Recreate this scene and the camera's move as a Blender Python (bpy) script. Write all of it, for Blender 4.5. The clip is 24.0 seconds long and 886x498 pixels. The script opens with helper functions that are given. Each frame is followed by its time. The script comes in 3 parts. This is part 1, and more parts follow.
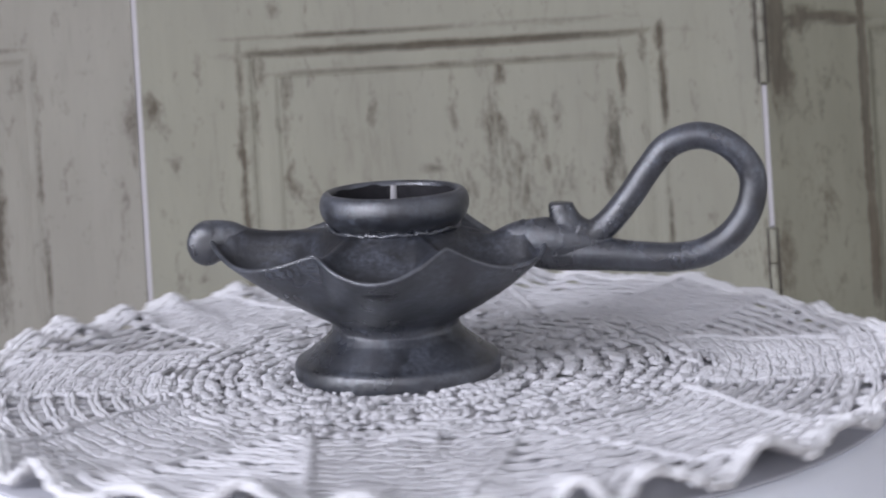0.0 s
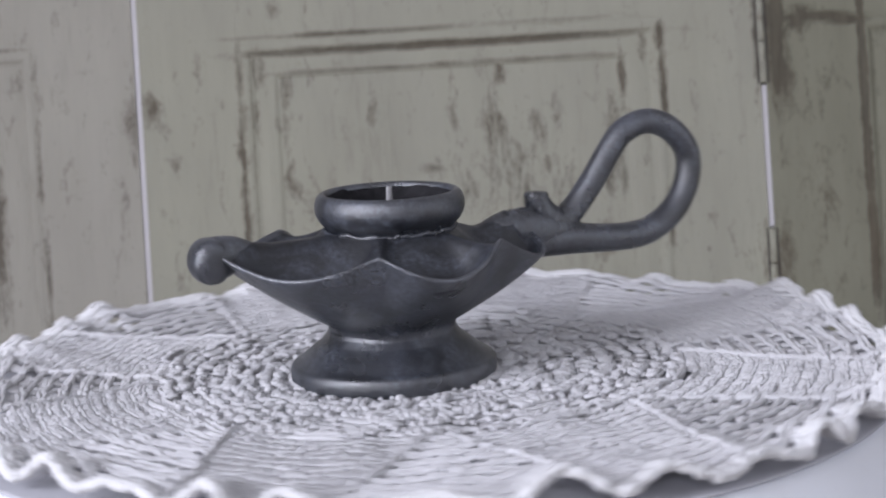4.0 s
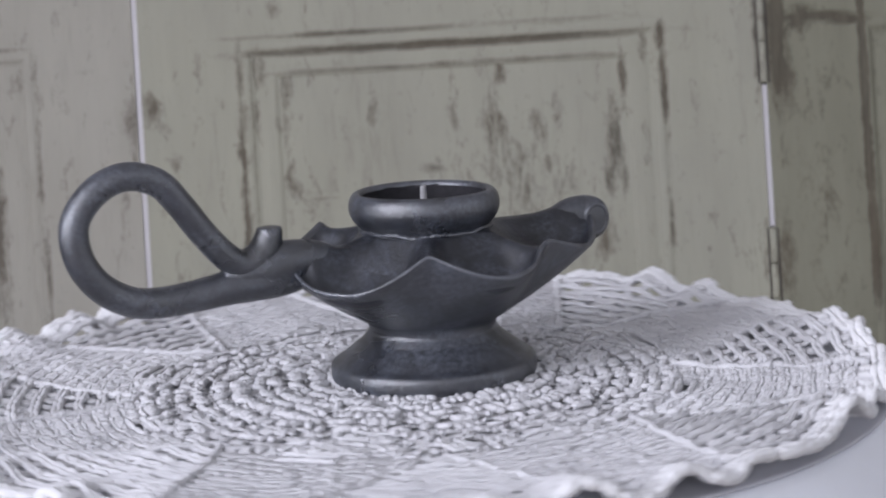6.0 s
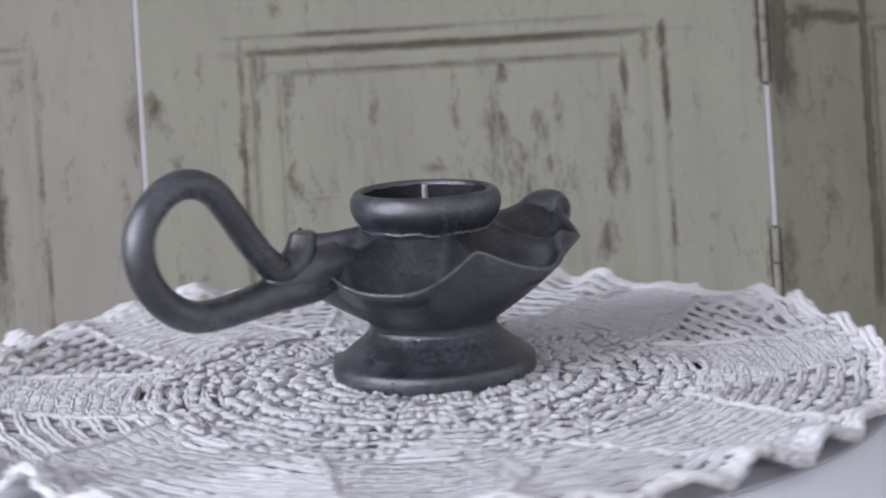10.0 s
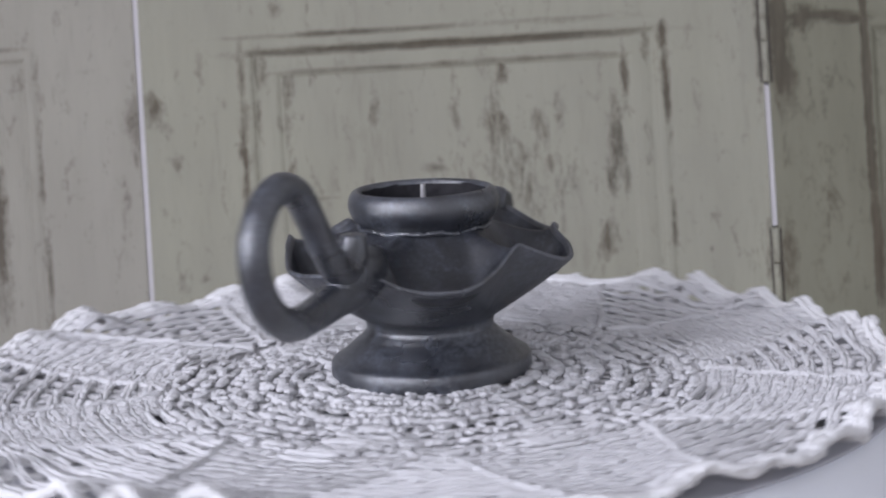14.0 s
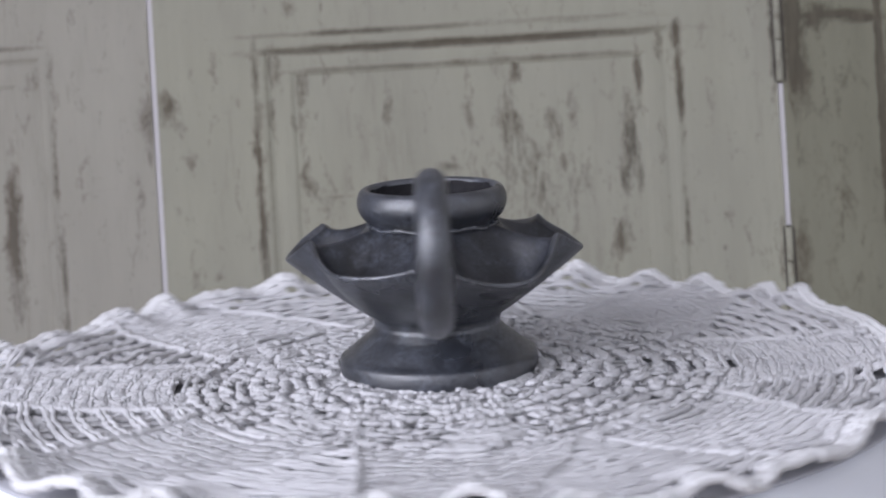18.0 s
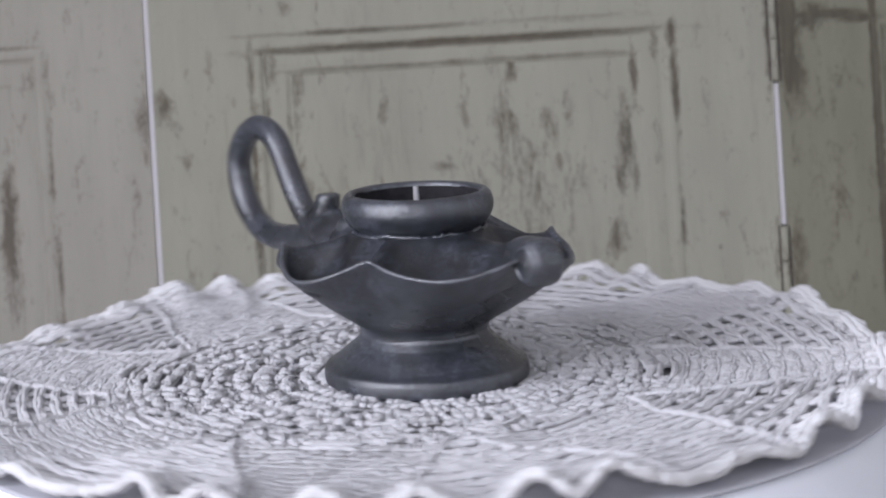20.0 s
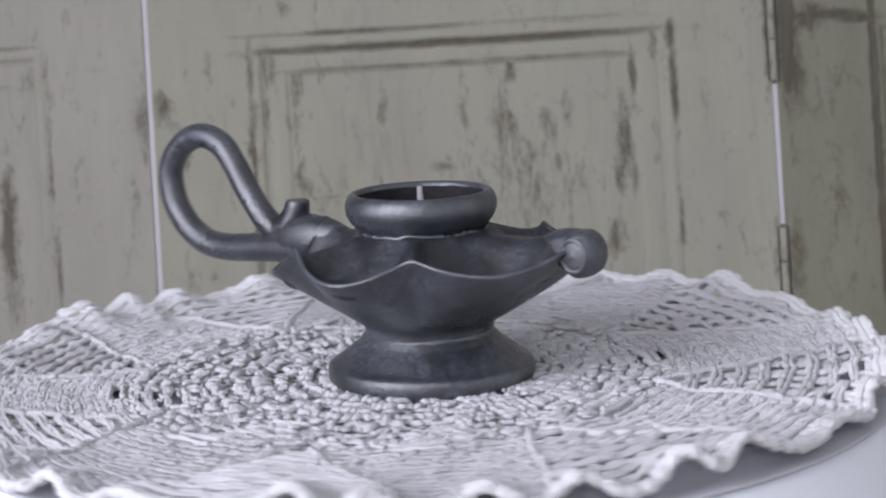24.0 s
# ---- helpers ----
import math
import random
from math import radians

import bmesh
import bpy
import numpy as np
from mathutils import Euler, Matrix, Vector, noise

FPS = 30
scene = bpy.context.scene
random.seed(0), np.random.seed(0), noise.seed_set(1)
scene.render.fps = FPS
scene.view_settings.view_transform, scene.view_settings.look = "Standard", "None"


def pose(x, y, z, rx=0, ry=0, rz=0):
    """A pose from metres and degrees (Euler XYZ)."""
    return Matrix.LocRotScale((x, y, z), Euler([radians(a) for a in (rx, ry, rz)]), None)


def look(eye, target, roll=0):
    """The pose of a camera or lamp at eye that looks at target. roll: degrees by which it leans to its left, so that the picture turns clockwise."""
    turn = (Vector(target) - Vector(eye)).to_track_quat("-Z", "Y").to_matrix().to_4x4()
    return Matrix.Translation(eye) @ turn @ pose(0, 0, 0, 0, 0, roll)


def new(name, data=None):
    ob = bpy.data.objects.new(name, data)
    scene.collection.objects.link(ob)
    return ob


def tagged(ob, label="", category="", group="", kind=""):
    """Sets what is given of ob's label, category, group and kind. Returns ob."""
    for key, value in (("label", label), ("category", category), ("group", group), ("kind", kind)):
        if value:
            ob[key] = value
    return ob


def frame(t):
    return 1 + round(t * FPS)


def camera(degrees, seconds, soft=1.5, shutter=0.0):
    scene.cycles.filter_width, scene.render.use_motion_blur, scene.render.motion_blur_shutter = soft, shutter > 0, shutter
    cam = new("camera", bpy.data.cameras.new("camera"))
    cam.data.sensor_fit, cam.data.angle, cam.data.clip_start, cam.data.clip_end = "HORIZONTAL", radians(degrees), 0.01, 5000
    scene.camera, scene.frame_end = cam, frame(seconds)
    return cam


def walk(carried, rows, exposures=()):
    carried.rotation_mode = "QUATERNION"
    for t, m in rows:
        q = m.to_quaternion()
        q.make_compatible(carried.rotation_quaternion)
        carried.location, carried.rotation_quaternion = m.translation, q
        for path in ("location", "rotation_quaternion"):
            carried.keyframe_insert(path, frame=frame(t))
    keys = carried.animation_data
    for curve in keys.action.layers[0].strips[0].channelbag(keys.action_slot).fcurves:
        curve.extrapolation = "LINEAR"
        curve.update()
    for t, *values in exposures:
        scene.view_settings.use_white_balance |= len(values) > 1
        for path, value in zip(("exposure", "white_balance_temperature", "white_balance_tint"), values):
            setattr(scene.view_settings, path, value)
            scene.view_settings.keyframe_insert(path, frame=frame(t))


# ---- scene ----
# Centimetre-scale plan in metres: the turntable's axis is the z axis, the doily lies at z = 0.
TAU = 2 * math.pi

# ---------------------------------------------------------------- camera
EYE = Vector((0.0, -0.594, 0.1462))
PAN, TILT, ROLL = 1.10, 9.89, -2.54
# seconds, drift of the view to the right and down (degrees x 100), creep forward (mm)
DRIFT = [
    (0, 0, 0, 0), (0.5, -0.7, -0.4, 0.3), (1, -0.3, -0.7, 0.5), (1.5, -0.3, -1, 0.6), (2, -0.3, -0.7, 0.6), (2.5, -0.7, -0.4, 0.3),
    (3.5, -0.5, -0.5, 0), (4.5, -0.3, -0.7, -0.2), (5, -1, -0.7, -0.4), (5.5, -0.3, -1.1, 0.1), (6, 0.7, -1.1, 0.4), (6.5, 2.4, -1, 1),
    (7, 2.4, -1, 1.3), (7.5, 3.1, -1, 1.4), (8, 3.1, -1.1, 1.4), (8.5, 3.1, -1, 1.4), (9, 2.8, -1, 1.5), (9.5, 3.8, -1.4, 1.7),
    (10, 5.5, -1.4, 2.1), (10.5, 5.9, -1.4, 2.6), (11.5, 5.9, -1.4, 2.5), (12.5, 5.9, -1.4, 2.4), (13, 5.9, -1.7, 2.5), (13.5, 6.2, -1.4, 2.5),
    (14, 6.5, -1.4, 2.6), (14.5, 7.2, -1.1, 2.6), (15, 7.2, -1.4, 2.6), (15.5, 7.2, -1.1, 2.8), (16, 25.4, 3.1, 3), (16.5, 40.5, 3.4, 2.7),
    (17, 64.1, 3.1, 2.1), (17.5, 68.2, 1.7, 1.8), (18, 49.4, -3.7, 1.4), (18.5, 40.8, -6.2, 1.2), (19.5, 37.7, -6.1, 0.7), (20.5, 34.6, -6.1, 0.1),
    (21, 34.6, -6.5, 0.2), (21.5, 34.6, -6.1, 0.2), (22, 34.6, -6.1, 0.3), (22.5, 35, -6.2, 0.3), (23, 33.9, -6.5, 0.2), (23.5, 32.9, -6.8, -0.1),
    (24, 32.9, -5.5, -0.4),
]


def view(pan, tilt, creep):
    turn = pose(0, 0, 0, 0, 0, -(PAN - pan)) @ pose(0, 0, 0, 90 - TILT + tilt) @ pose(0, 0, 0, 0, 0, ROLL)
    return Matrix.Translation(EYE) @ turn @ Matrix.Translation((0, 0, -creep))


cam = camera(27.53, 24.0, soft=2.1, shutter=0.5)
cam.data.dof.use_dof, cam.data.dof.focus_distance, cam.data.dof.aperture_fstop = True, 0.60, 36.0
walk(cam, [(t, view(a / 100, b / 100, c / 1000)) for t, a, b, c in DRIFT], [(0.0, 0.0), (24.0, 0.0)])

# ---------------------------------------------------------------- light
world = bpy.data.worlds.new("sky")
scene.world = world
world.use_nodes = True
sky = world.node_tree.nodes.new("ShaderNodeTexSky")
sky.sky_type, sky.sun_disc = "NISHITA", False
sky.sun_elevation, sky.sun_rotation = radians(35), radians(200)
world.node_tree.links.new(sky.outputs[0], world.node_tree.nodes["Background"].inputs[0])
world.node_tree.nodes["Background"].inputs[1].default_value = 0.1


def window_light(name, place, target, wide, high, watts, colour):
    lamp = bpy.data.lights.new(name, "AREA")
    lamp.shape, lamp.size, lamp.size_y = "RECTANGLE", wide, high
    lamp.energy, lamp.color = watts, colour
    ob = new(name, lamp)
    ob.matrix_world = look(place, target)
    return ob


window_light("window_light", (-0.985, -0.78, 0.55), (0, -0.78, 0.40), 0.75, 0.90, 25.2, (0.84, 0.853, 1.0))
window_light("window_light", (1.235, -0.55, 0.55), (0, -0.55, 0.40), 0.75, 1.25, 2.8, (0.87, 0.873, 1.0))
window_light("window_light", (-0.25, -2.275, 0.75), (-0.25, 0, 0.65), 0.95, 0.75, 10.8, (0.84, 0.853, 1.0))


# ---------------------------------------------------------------- materials
class Nodes:
    """A short way to wire a node material."""

    def __init__(self, name):
        self.mat = bpy.data.materials.new(name)
        self.mat.use_nodes = True
        self.tree = self.mat.node_tree
        self.bsdf = self.tree.nodes["Principled BSDF"]
        self.coord = self.add("ShaderNodeTexCoord").outputs["Object"]

    def add(self, kind, **settings):
        node = self.tree.nodes.new(kind)
        for key, value in settings.items():
            node.inputs[key.replace("_", " ")].default_value = value
        return node

    def link(self, a, b):
        self.tree.links.new(a, b)
        return a

    def stretched(self, x, y, z):
        m = self.add("ShaderNodeMapping")
        m.inputs["Scale"].default_value = (x, y, z)
        self.link(self.coord, m.inputs["Vector"])
        return m.outputs[0]

    def noise(self, scale, detail=4.0, rough=0.6, vector=None, warp=0.0):
        n = self.add("ShaderNodeTexNoise", Scale=scale, Detail=detail, Roughness=rough, Distortion=warp)
        self.link(vector or self.coord, n.inputs["Vector"])
        return n.outputs["Fac"]

    def ramp(self, fac, *stops):
        r = self.add("ShaderNodeValToRGB")
        els = r.color_ramp.elements
        while len(els) < len(stops):
            els.new(0.5)
        for el, (at, col) in zip(els, stops):
            el.position = at
            el.color = (*col, 1) if isinstance(col, tuple) else (col, col, col, 1)
        self.link(fac, r.inputs["Fac"])
        return r.outputs["Color"]

    def mix(self, fac, a, b, blend="MIX"):
        m = self.tree.nodes.new("ShaderNodeMix")
        m.data_type, m.blend_type = "RGBA", blend
        for sock, value in ((m.inputs[0], fac), (m.inputs[6], a), (m.inputs[7], b)):
            if isinstance(value, (int, float)):
                sock.default_value = value if sock.type == "VALUE" else (value, value, value, 1)
            elif isinstance(value, tuple):
                sock.default_value = (*value, 1)
            else:
                self.link(value, sock)
        return m.outputs[2]

    def maths(self, op, a, b=0.0):
        m = self.tree.nodes.new("ShaderNodeMath")
        m.operation = op
        for sock, value in zip(m.inputs, (a, b)):
            if isinstance(value, (int, float)):
                sock.default_value = value
            else:
                self.link(value, sock)
        return m.outputs[0]

    def bump(self, height, strength, distance):
        b = self.add("ShaderNodeBump", Strength=strength, Distance=distance)
        self.link(height, b.inputs["Height"])
        self.link(b.outputs[0], self.bsdf.inputs["Normal"])

    def done(self, colour, rough=0.6, metal=0.0, spec=0.5):
        for key, value in (("Base Color", colour), ("Roughness", rough), ("Metallic", metal), ("Specular IOR Level", spec)):
            sock = self.bsdf.inputs[key]
            if isinstance(value, (int, float)):
                sock.default_value = value
            elif isinstance(value, tuple):
                sock.default_value = (*value, 1)
            else:
                self.link(value, sock)
        return self.mat


def plain_material(name, colour, rough=0.6, vary=0.1, scale=40, bump=0.0, spec=0.5):
    n = Nodes(name)
    a = n.noise(scale, 5)
    b = n.noise(scale * 0.12, 3)
    f = n.maths("ADD", n.maths("MULTIPLY", a, 0.5), n.maths("MULTIPLY", b, 0.5))
    lo = tuple(c * (1 - vary) for c in colour)
    hi = tuple(min(1, c * (1 + vary)) for c in colour)
    if bump:
        n.bump(a, bump, 0.001)
    return n.done(n.ramp(f, (0.3, lo), (0.7, hi)), rough, 0.0, spec)


# worn places on the screen: x, y, half-width, half-height (mm), strength
WORN = [(-203, 112, 13, 16, 0.75), (-219, 98, 9, 34, 0.6), (-193, 100, 9, 14, 0.45), (-188, 69, 4, 20, 0.35), (-112, 181, 7, 9, 0.6), (-218, 77, 4, 9, 0.7),
        (48, 127, 5, 14, 0.75), (-100, 46, 12, 15, 0.55), (128, 76, 8, 34, 0.9), (122, 40, 7, 22, 0.7), (118, 0, 10, 18, 0.8), (72, 88, 5, 24, 0.5),
        (44, 84, 12, 38, 0.55), (80, 57, 4, 10, 0.7), (13, 102, 5, 30, 0.5), (-45, 97, 5, 40, 0.4), (62, 60, 46, 70, 0.34), (20, 40, 30, 40, 0.3),
        (165, 146, 5, 14, 1.0), (166, 100, 3.5, 44, 0.95), (166, 20, 2.6, 60, 0.6), (136, 118, 4, 24, 0.9), (134, 60, 3, 60, 0.5), (152, 142, 4, 14, 0.5),
        (-139, 40, 4.4, 100, 0.95), (-139, 134, 3.6, 34, 0.75), (-124, 134, 5, 22, 0.7), (-128, 104, 4, 18, 0.55), (-106, 122, 5, 20, 0.8), (-107, 60, 5, 60, 0.45),
        (249, 140, 9, 60, 1.5), (254, 112, 9, 40, 1.1), (249, 60, 5, 16, 0.5), (262, 152, 30, 12, 1.0), (246, -24, 9, 36, 0.8), (312, 90, 4.0, 110, 1.7), (313, -10, 4.8, 60, 1.6),
        (280, 40, 22, 120, 0.30), (345, 60, 12, 90, 0.40), (233, 140, 3, 50, 0.9), (233, -20, 3, 60, 0.4),
        (-319, 30, 9, 62, 1.0), (-301, 138, 6, 14, 0.5), (-286, 70, 3, 90, 0.6), (-284, -10, 3, 50, 0.8), (-191, -9, 4, 20, 0.4), (-236, 6, 4, 16, 0.4), (-172, -12, 5, 4, 0.6),
        (-228, 30, 5, 60, 0.3), (102, -60, 6, 30, 0.4), (191, -11, 4, 3, 0.5)]
# wear along level mouldings
WORN_LEVEL = [(10, 147.5, 175, 4.2, 1.15), (-70, 148, 90, 4.2, 0.9), (-60, 159.5, 110, 2.8, 0.8), (90, 160, 100, 4.0, 0.5), (-40, 133, 90, 2.8, 0.8), (80, 133, 70, 3.0, 0.8),
              (-86, 41, 16, 2.2, 0.6), (-4, 58, 13, 5, 0.7), (-330, 161, 60, 2.6, 0.6), (276, 152, 44, 5.0, 1.4), (300, 149, 22, 5, 1.2), (40, 190, 120, 3.0, 0.3)]


def worn_mask(n, places):
    """The strongest of the worn places at a point."""
    total = None
    for x, y, rx, ry, k in places:
        d = n.tree.nodes.new("ShaderNodeVectorMath")
        d.operation = "SUBTRACT"
        n.link(n.coord, d.inputs[0])
        d.inputs[1].default_value = (x * 0.001, y * 0.001, 0)
        s = n.tree.nodes.new("ShaderNodeVectorMath")
        s.operation = "MULTIPLY"
        n.link(d.outputs[0], s.inputs[0])
        s.inputs[1].default_value = (1000 / rx, 1000 / ry, 0)
        l = n.tree.nodes.new("ShaderNodeVectorMath")
        l.operation = "LENGTH"
        n.link(s.outputs[0], l.inputs[0])
        m = n.maths("MULTIPLY", n.maths("SUBTRACT", 1.25, n.maths("MINIMUM", l.outputs["Value"], 1.25)), k)
        total = m if total is None else n.maths("MAXIMUM", total, m)
    return total


def screen_paint(name, a, b, c):
    """Chalky sage-grey paint, rubbed through to brown in streaks along the grain."""
    n = Nodes(name)
    long = n.stretched(1, 0.14, 1)
    fine = n.noise(160, 6, 0.7, long)
    streak = n.noise(95, 5, 0.65, n.stretched(1, 0.35, 1), 0.6)
    level = n.noise(60, 5, 0.65, n.stretched(0.3, 1, 1), 0.6)
    cloud = n.noise(6, 4)
    wash = n.noise(28, 3, 0.5, n.stretched(1, 0.2, 1))
    paint = n.mix(n.ramp(cloud, (0.3, 0.0), (0.7, 1.0)), a, b)
    paint = n.mix(n.ramp(fine, (0.35, 0.0), (0.8, 0.30)), paint, c)
    paint = n.mix(n.ramp(wash, (0.45, 0.0), (0.75, 0.45)), paint, c)
    field = n.noise(16, 4, 0.6, n.stretched(1, 0.25, 1))
    thin = n.maths("MULTIPLY", n.ramp(fine, (0.52, 0.0), (0.70, 1.0)), n.ramp(field, (0.50, 0.0), (0.68, 0.30)))
    crumb = n.noise(300, 4, 0.7, n.stretched(1, 0.55, 1), 0.3)
    rough_edge = n.maths("ADD", n.maths("MULTIPLY", n.maths("SUBTRACT", streak, 0.5), 2.5), n.maths("MULTIPLY", n.maths("SUBTRACT", crumb, 0.5), 1.2))
    spot = n.maths("ADD", worn_mask(n, WORN), rough_edge)
    line = n.maths("ADD", worn_mask(n, WORN_LEVEL), n.maths("ADD", n.maths("MULTIPLY", n.maths("SUBTRACT", level, 0.5), 1.6), n.maths("MULTIPLY", n.maths("SUBTRACT", crumb, 0.5), 0.6)))
    worn = n.maths("MAXIMUM", thin, n.ramp(n.maths("MAXIMUM", spot, line), (0.22, 0.0), (1.08, 0.80)))
    brown = n.mix(n.ramp(cloud, (0.42, 0.0), (0.58, 1.0)), (0.064, 0.055, 0.041), (0.080, 0.056, 0.036))
    brown = n.mix(n.ramp(fine, (0.35, 0.0), (0.65, 0.7)), brown, (0.140, 0.118, 0.088))
    colour = n.mix(worn, paint, brown)
    n.bump(n.maths("SUBTRACT", fine, n.maths("MULTIPLY", worn, 0.5)), 0.35, 0.0006)
    return n.done(colour, 0.72, 0.0, 0.25)


PAINT_A, PAINT_B, PAINT_C = (0.377, 0.370, 0.308), (0.423, 0.418, 0.334), (0.314, 0.306, 0.247)


def pewter(name, low, high, scuffed, coarse, spec):
    """Dark blue-grey casting, speckled and scuffed to a greyer sheen on its edges."""
    n = Nodes(name)
    fine = n.noise(620, 6, 0.75)
    mid = n.noise(85, 6, 0.7, None, 0.4)
    big = n.noise(30, 4, 0.6)
    edge = n.add("ShaderNodeNewGeometry").outputs["Pointiness"]
    patch = n.noise(48, 5, 0.65, None, 1.2)
    dark = n.mix(n.ramp(mid, (0.36, 0.0), (0.66, 1.0)), low, high)
    scuff = n.maths("MULTIPLY", n.ramp(fine, (0.40, 0.0), (0.64, 1.0)), n.ramp(patch, (0.44, 0.05), (0.60, 1.0)))
    colour = n.mix(scuff, dark, scuffed)
    rub = n.ramp(edge, (0.525, 0.0), (0.62, 0.8))
    colour = n.mix(n.maths("MULTIPLY", rub, n.ramp(mid, (0.40, 0.15), (0.60, 0.9))), colour, (0.16, 0.17, 0.195))
    n.bump(n.maths("ADD", n.maths("MULTIPLY", mid, 0.55), n.maths("MULTIPLY", fine, 0.45)), 0.8, 0.0007)
    n.bsdf.inputs["IOR"].default_value = 1.66
    rough = n.ramp(big, (0.35, coarse), (0.65, coarse + 0.16))
    return n.done(colour, rough, 0.0, spec)


def cotton(name, soiled, dull, clean):
    n = Nodes(name)
    twist = n.noise(900, 4, 0.6)
    soil = n.noise(30, 4)
    colour = n.mix(n.ramp(soil, (0.3, 0.0), (0.7, 1.0)), dull, clean)
    speck = n.noise(420, 3, 0.6)
    colour = n.mix(n.ramp(speck, (0.42, 0.0), (0.62, 0.35)), colour, soiled)
    weave = n.noise(330, 3, 0.6)
    n.bump(n.maths("ADD", twist, n.maths("MULTIPLY", weave, 1.2)), 1.0, 0.0010)
    return n.done(colour, 0.9, 0.0, 0.1)


PAINT = screen_paint("chalky_sage_paint", PAINT_A, PAINT_B, PAINT_C)
PAINT_LEFT = screen_paint("chalky_grey_paint", (0.416, 0.398, 0.348), (0.442, 0.428, 0.368), (0.341, 0.327, 0.278))
# The sage coat about a third darker and browner.
PAINT_RIGHT = screen_paint("dark_olive_paint", (0.252, 0.248, 0.186), (0.295, 0.290, 0.220), (0.192, 0.184, 0.136))
PEWTER = pewter("burnished_graphite_cast", (0.006, 0.007, 0.009), (0.031, 0.035, 0.046), (0.095, 0.106, 0.130), 0.24, 1.0)
# The same cast, darker: the hollow's shade is put into its colour.
PEWTER_SHADED = pewter("shaded_graphite_cast", (0.006, 0.006, 0.008), (0.018, 0.020, 0.026), (0.075, 0.084, 0.106), 0.34, 0.5)
COTTON = cotton("white_cotton_yarn", (0.58, 0.57, 0.578), (0.69, 0.68, 0.687), (0.83, 0.82, 0.826))
# The cotton yarn again in paler tones, for the border and edging.
EDGE_YARN = cotton("pale_edging_yarn", (0.74, 0.732, 0.735), (0.82, 0.81, 0.81), (0.90, 0.89, 0.89))
WHITE_ENAMEL = plain_material("white_turntable_plastic", (0.90, 0.915, 0.955), 0.35, 0.03, 60, 0.05)
# Greyer than the base: shade under the doily is put into its colour.
SHADED_TOP = plain_material("shaded_turntable_top", (0.52, 0.52, 0.55), 0.6, 0.06, 80, 0.1)
GAP_WHITE = plain_material("white_gap_strip", (0.66, 0.64, 0.66), 0.55, 0.05, 60, 0.1)
WALL_PAINT = plain_material("matt_wall_paint", (0.52, 0.51, 0.495), 0.9, 0.04, 30, 0.05)
CEILING_PAINT = plain_material("matt_ceiling_paint", (0.75, 0.75, 0.74), 0.9, 0.03, 30)
FLOOR_WOOD = plain_material("brown_floor_boards", (0.20, 0.14, 0.09), 0.5, 0.25, 12, 0.2)
TABLE_WOOD = plain_material("plain_table_wood", (0.32, 0.23, 0.15), 0.5, 0.2, 18, 0.1)
IRON = plain_material("dark_rusty_iron", (0.06, 0.05, 0.042), 0.65, 0.4, 120, 0.3)
BLACK_WAX = plain_material("black_candle_wax", (0.016, 0.015, 0.017), 0.75, 0.6, 260, 0.9, 0.3)
WICK = plain_material("waxed_white_wick", (0.36, 0.35, 0.35), 0.6, 0.15, 600, 0.4)
GLASS_FRAME = plain_material("white_window_paint", (0.78, 0.78, 0.77), 0.5, 0.04, 40)


# ---------------------------------------------------------------- mesh helpers
def mesh_object(name, bm, material, smooth=True):
    data = bpy.data.meshes.new(name)
    bm.to_mesh(data)
    bm.free()
    data.materials.append(material)
    if smooth:
        data.polygons.foreach_set("use_smooth", [True] * len(data.polygons))
    return new(name, data)


def part(name, bm, material, parent, label="", smooth=True):
    """One mesh object under a thing or under a part."""
    ob = mesh_object(name, bm, material, smooth)
    ob.parent = parent
    return tagged(ob, label)


def thing(name, label, category, m=None, group="", kind=""):
    ob = new(name)
    ob.empty_display_size = 0.02
    if m is not None:
        ob.matrix_world = m
    return tagged(ob, label, category, group, kind)


def box(bm, x0, x1, y0, y1, z0, z1, bevel=0.0):
    m = Matrix.Translation(((x0 + x1) / 2, (y0 + y1) / 2, (z0 + z1) / 2)) @ Matrix.Diagonal((x1 - x0, y1 - y0, z1 - z0, 1))
    verts = bmesh.ops.create_cube(bm, size=1, matrix=m)["verts"]
    if bevel:
        edges = list({e for v in verts for e in v.link_edges})
        bmesh.ops.bevel(bm, geom=edges, offset=bevel, segments=2, affect="EDGES", profile=0.5)
    return bm


def grid_skin(bm, rings, close_ring=True, cap_start=False, cap_end=False):
    """Skin a list of rings, each a list of points."""
    vs = [[bm.verts.new(p) for p in ring] for ring in rings]
    n = len(vs[0])
    for a, b in zip(vs, vs[1:]):
        for i in range(n if close_ring else n - 1):
            j = (i + 1) % n
            bm.faces.new((a[i], a[j], b[j], b[i]))
    if cap_start:
        bm.faces.new(list(reversed(vs[0])))
    if cap_end:
        bm.faces.new(vs[-1])
    bmesh.ops.recalc_face_normals(bm, faces=bm.faces)
    return bm


def smooth_path(points, steps):
    """Catmull-Rom through the points (tuples of any length)."""
    pts = [np.array(p, float) for p in points]
    pts = [2 * pts[0] - pts[1]] + pts + [2 * pts[-1] - pts[-2]]
    out = []
    for a, b, c, d in zip(pts, pts[1:], pts[2:], pts[3:]):
        for k in range(steps):
            t = k / steps
            out.append(0.5 * (2 * b + (c - a) * t + (2 * a - 5 * b + 4 * c - d) * t * t + (3 * b - a - 3 * c + d) * t ** 3))
    return out + [pts[-2]]


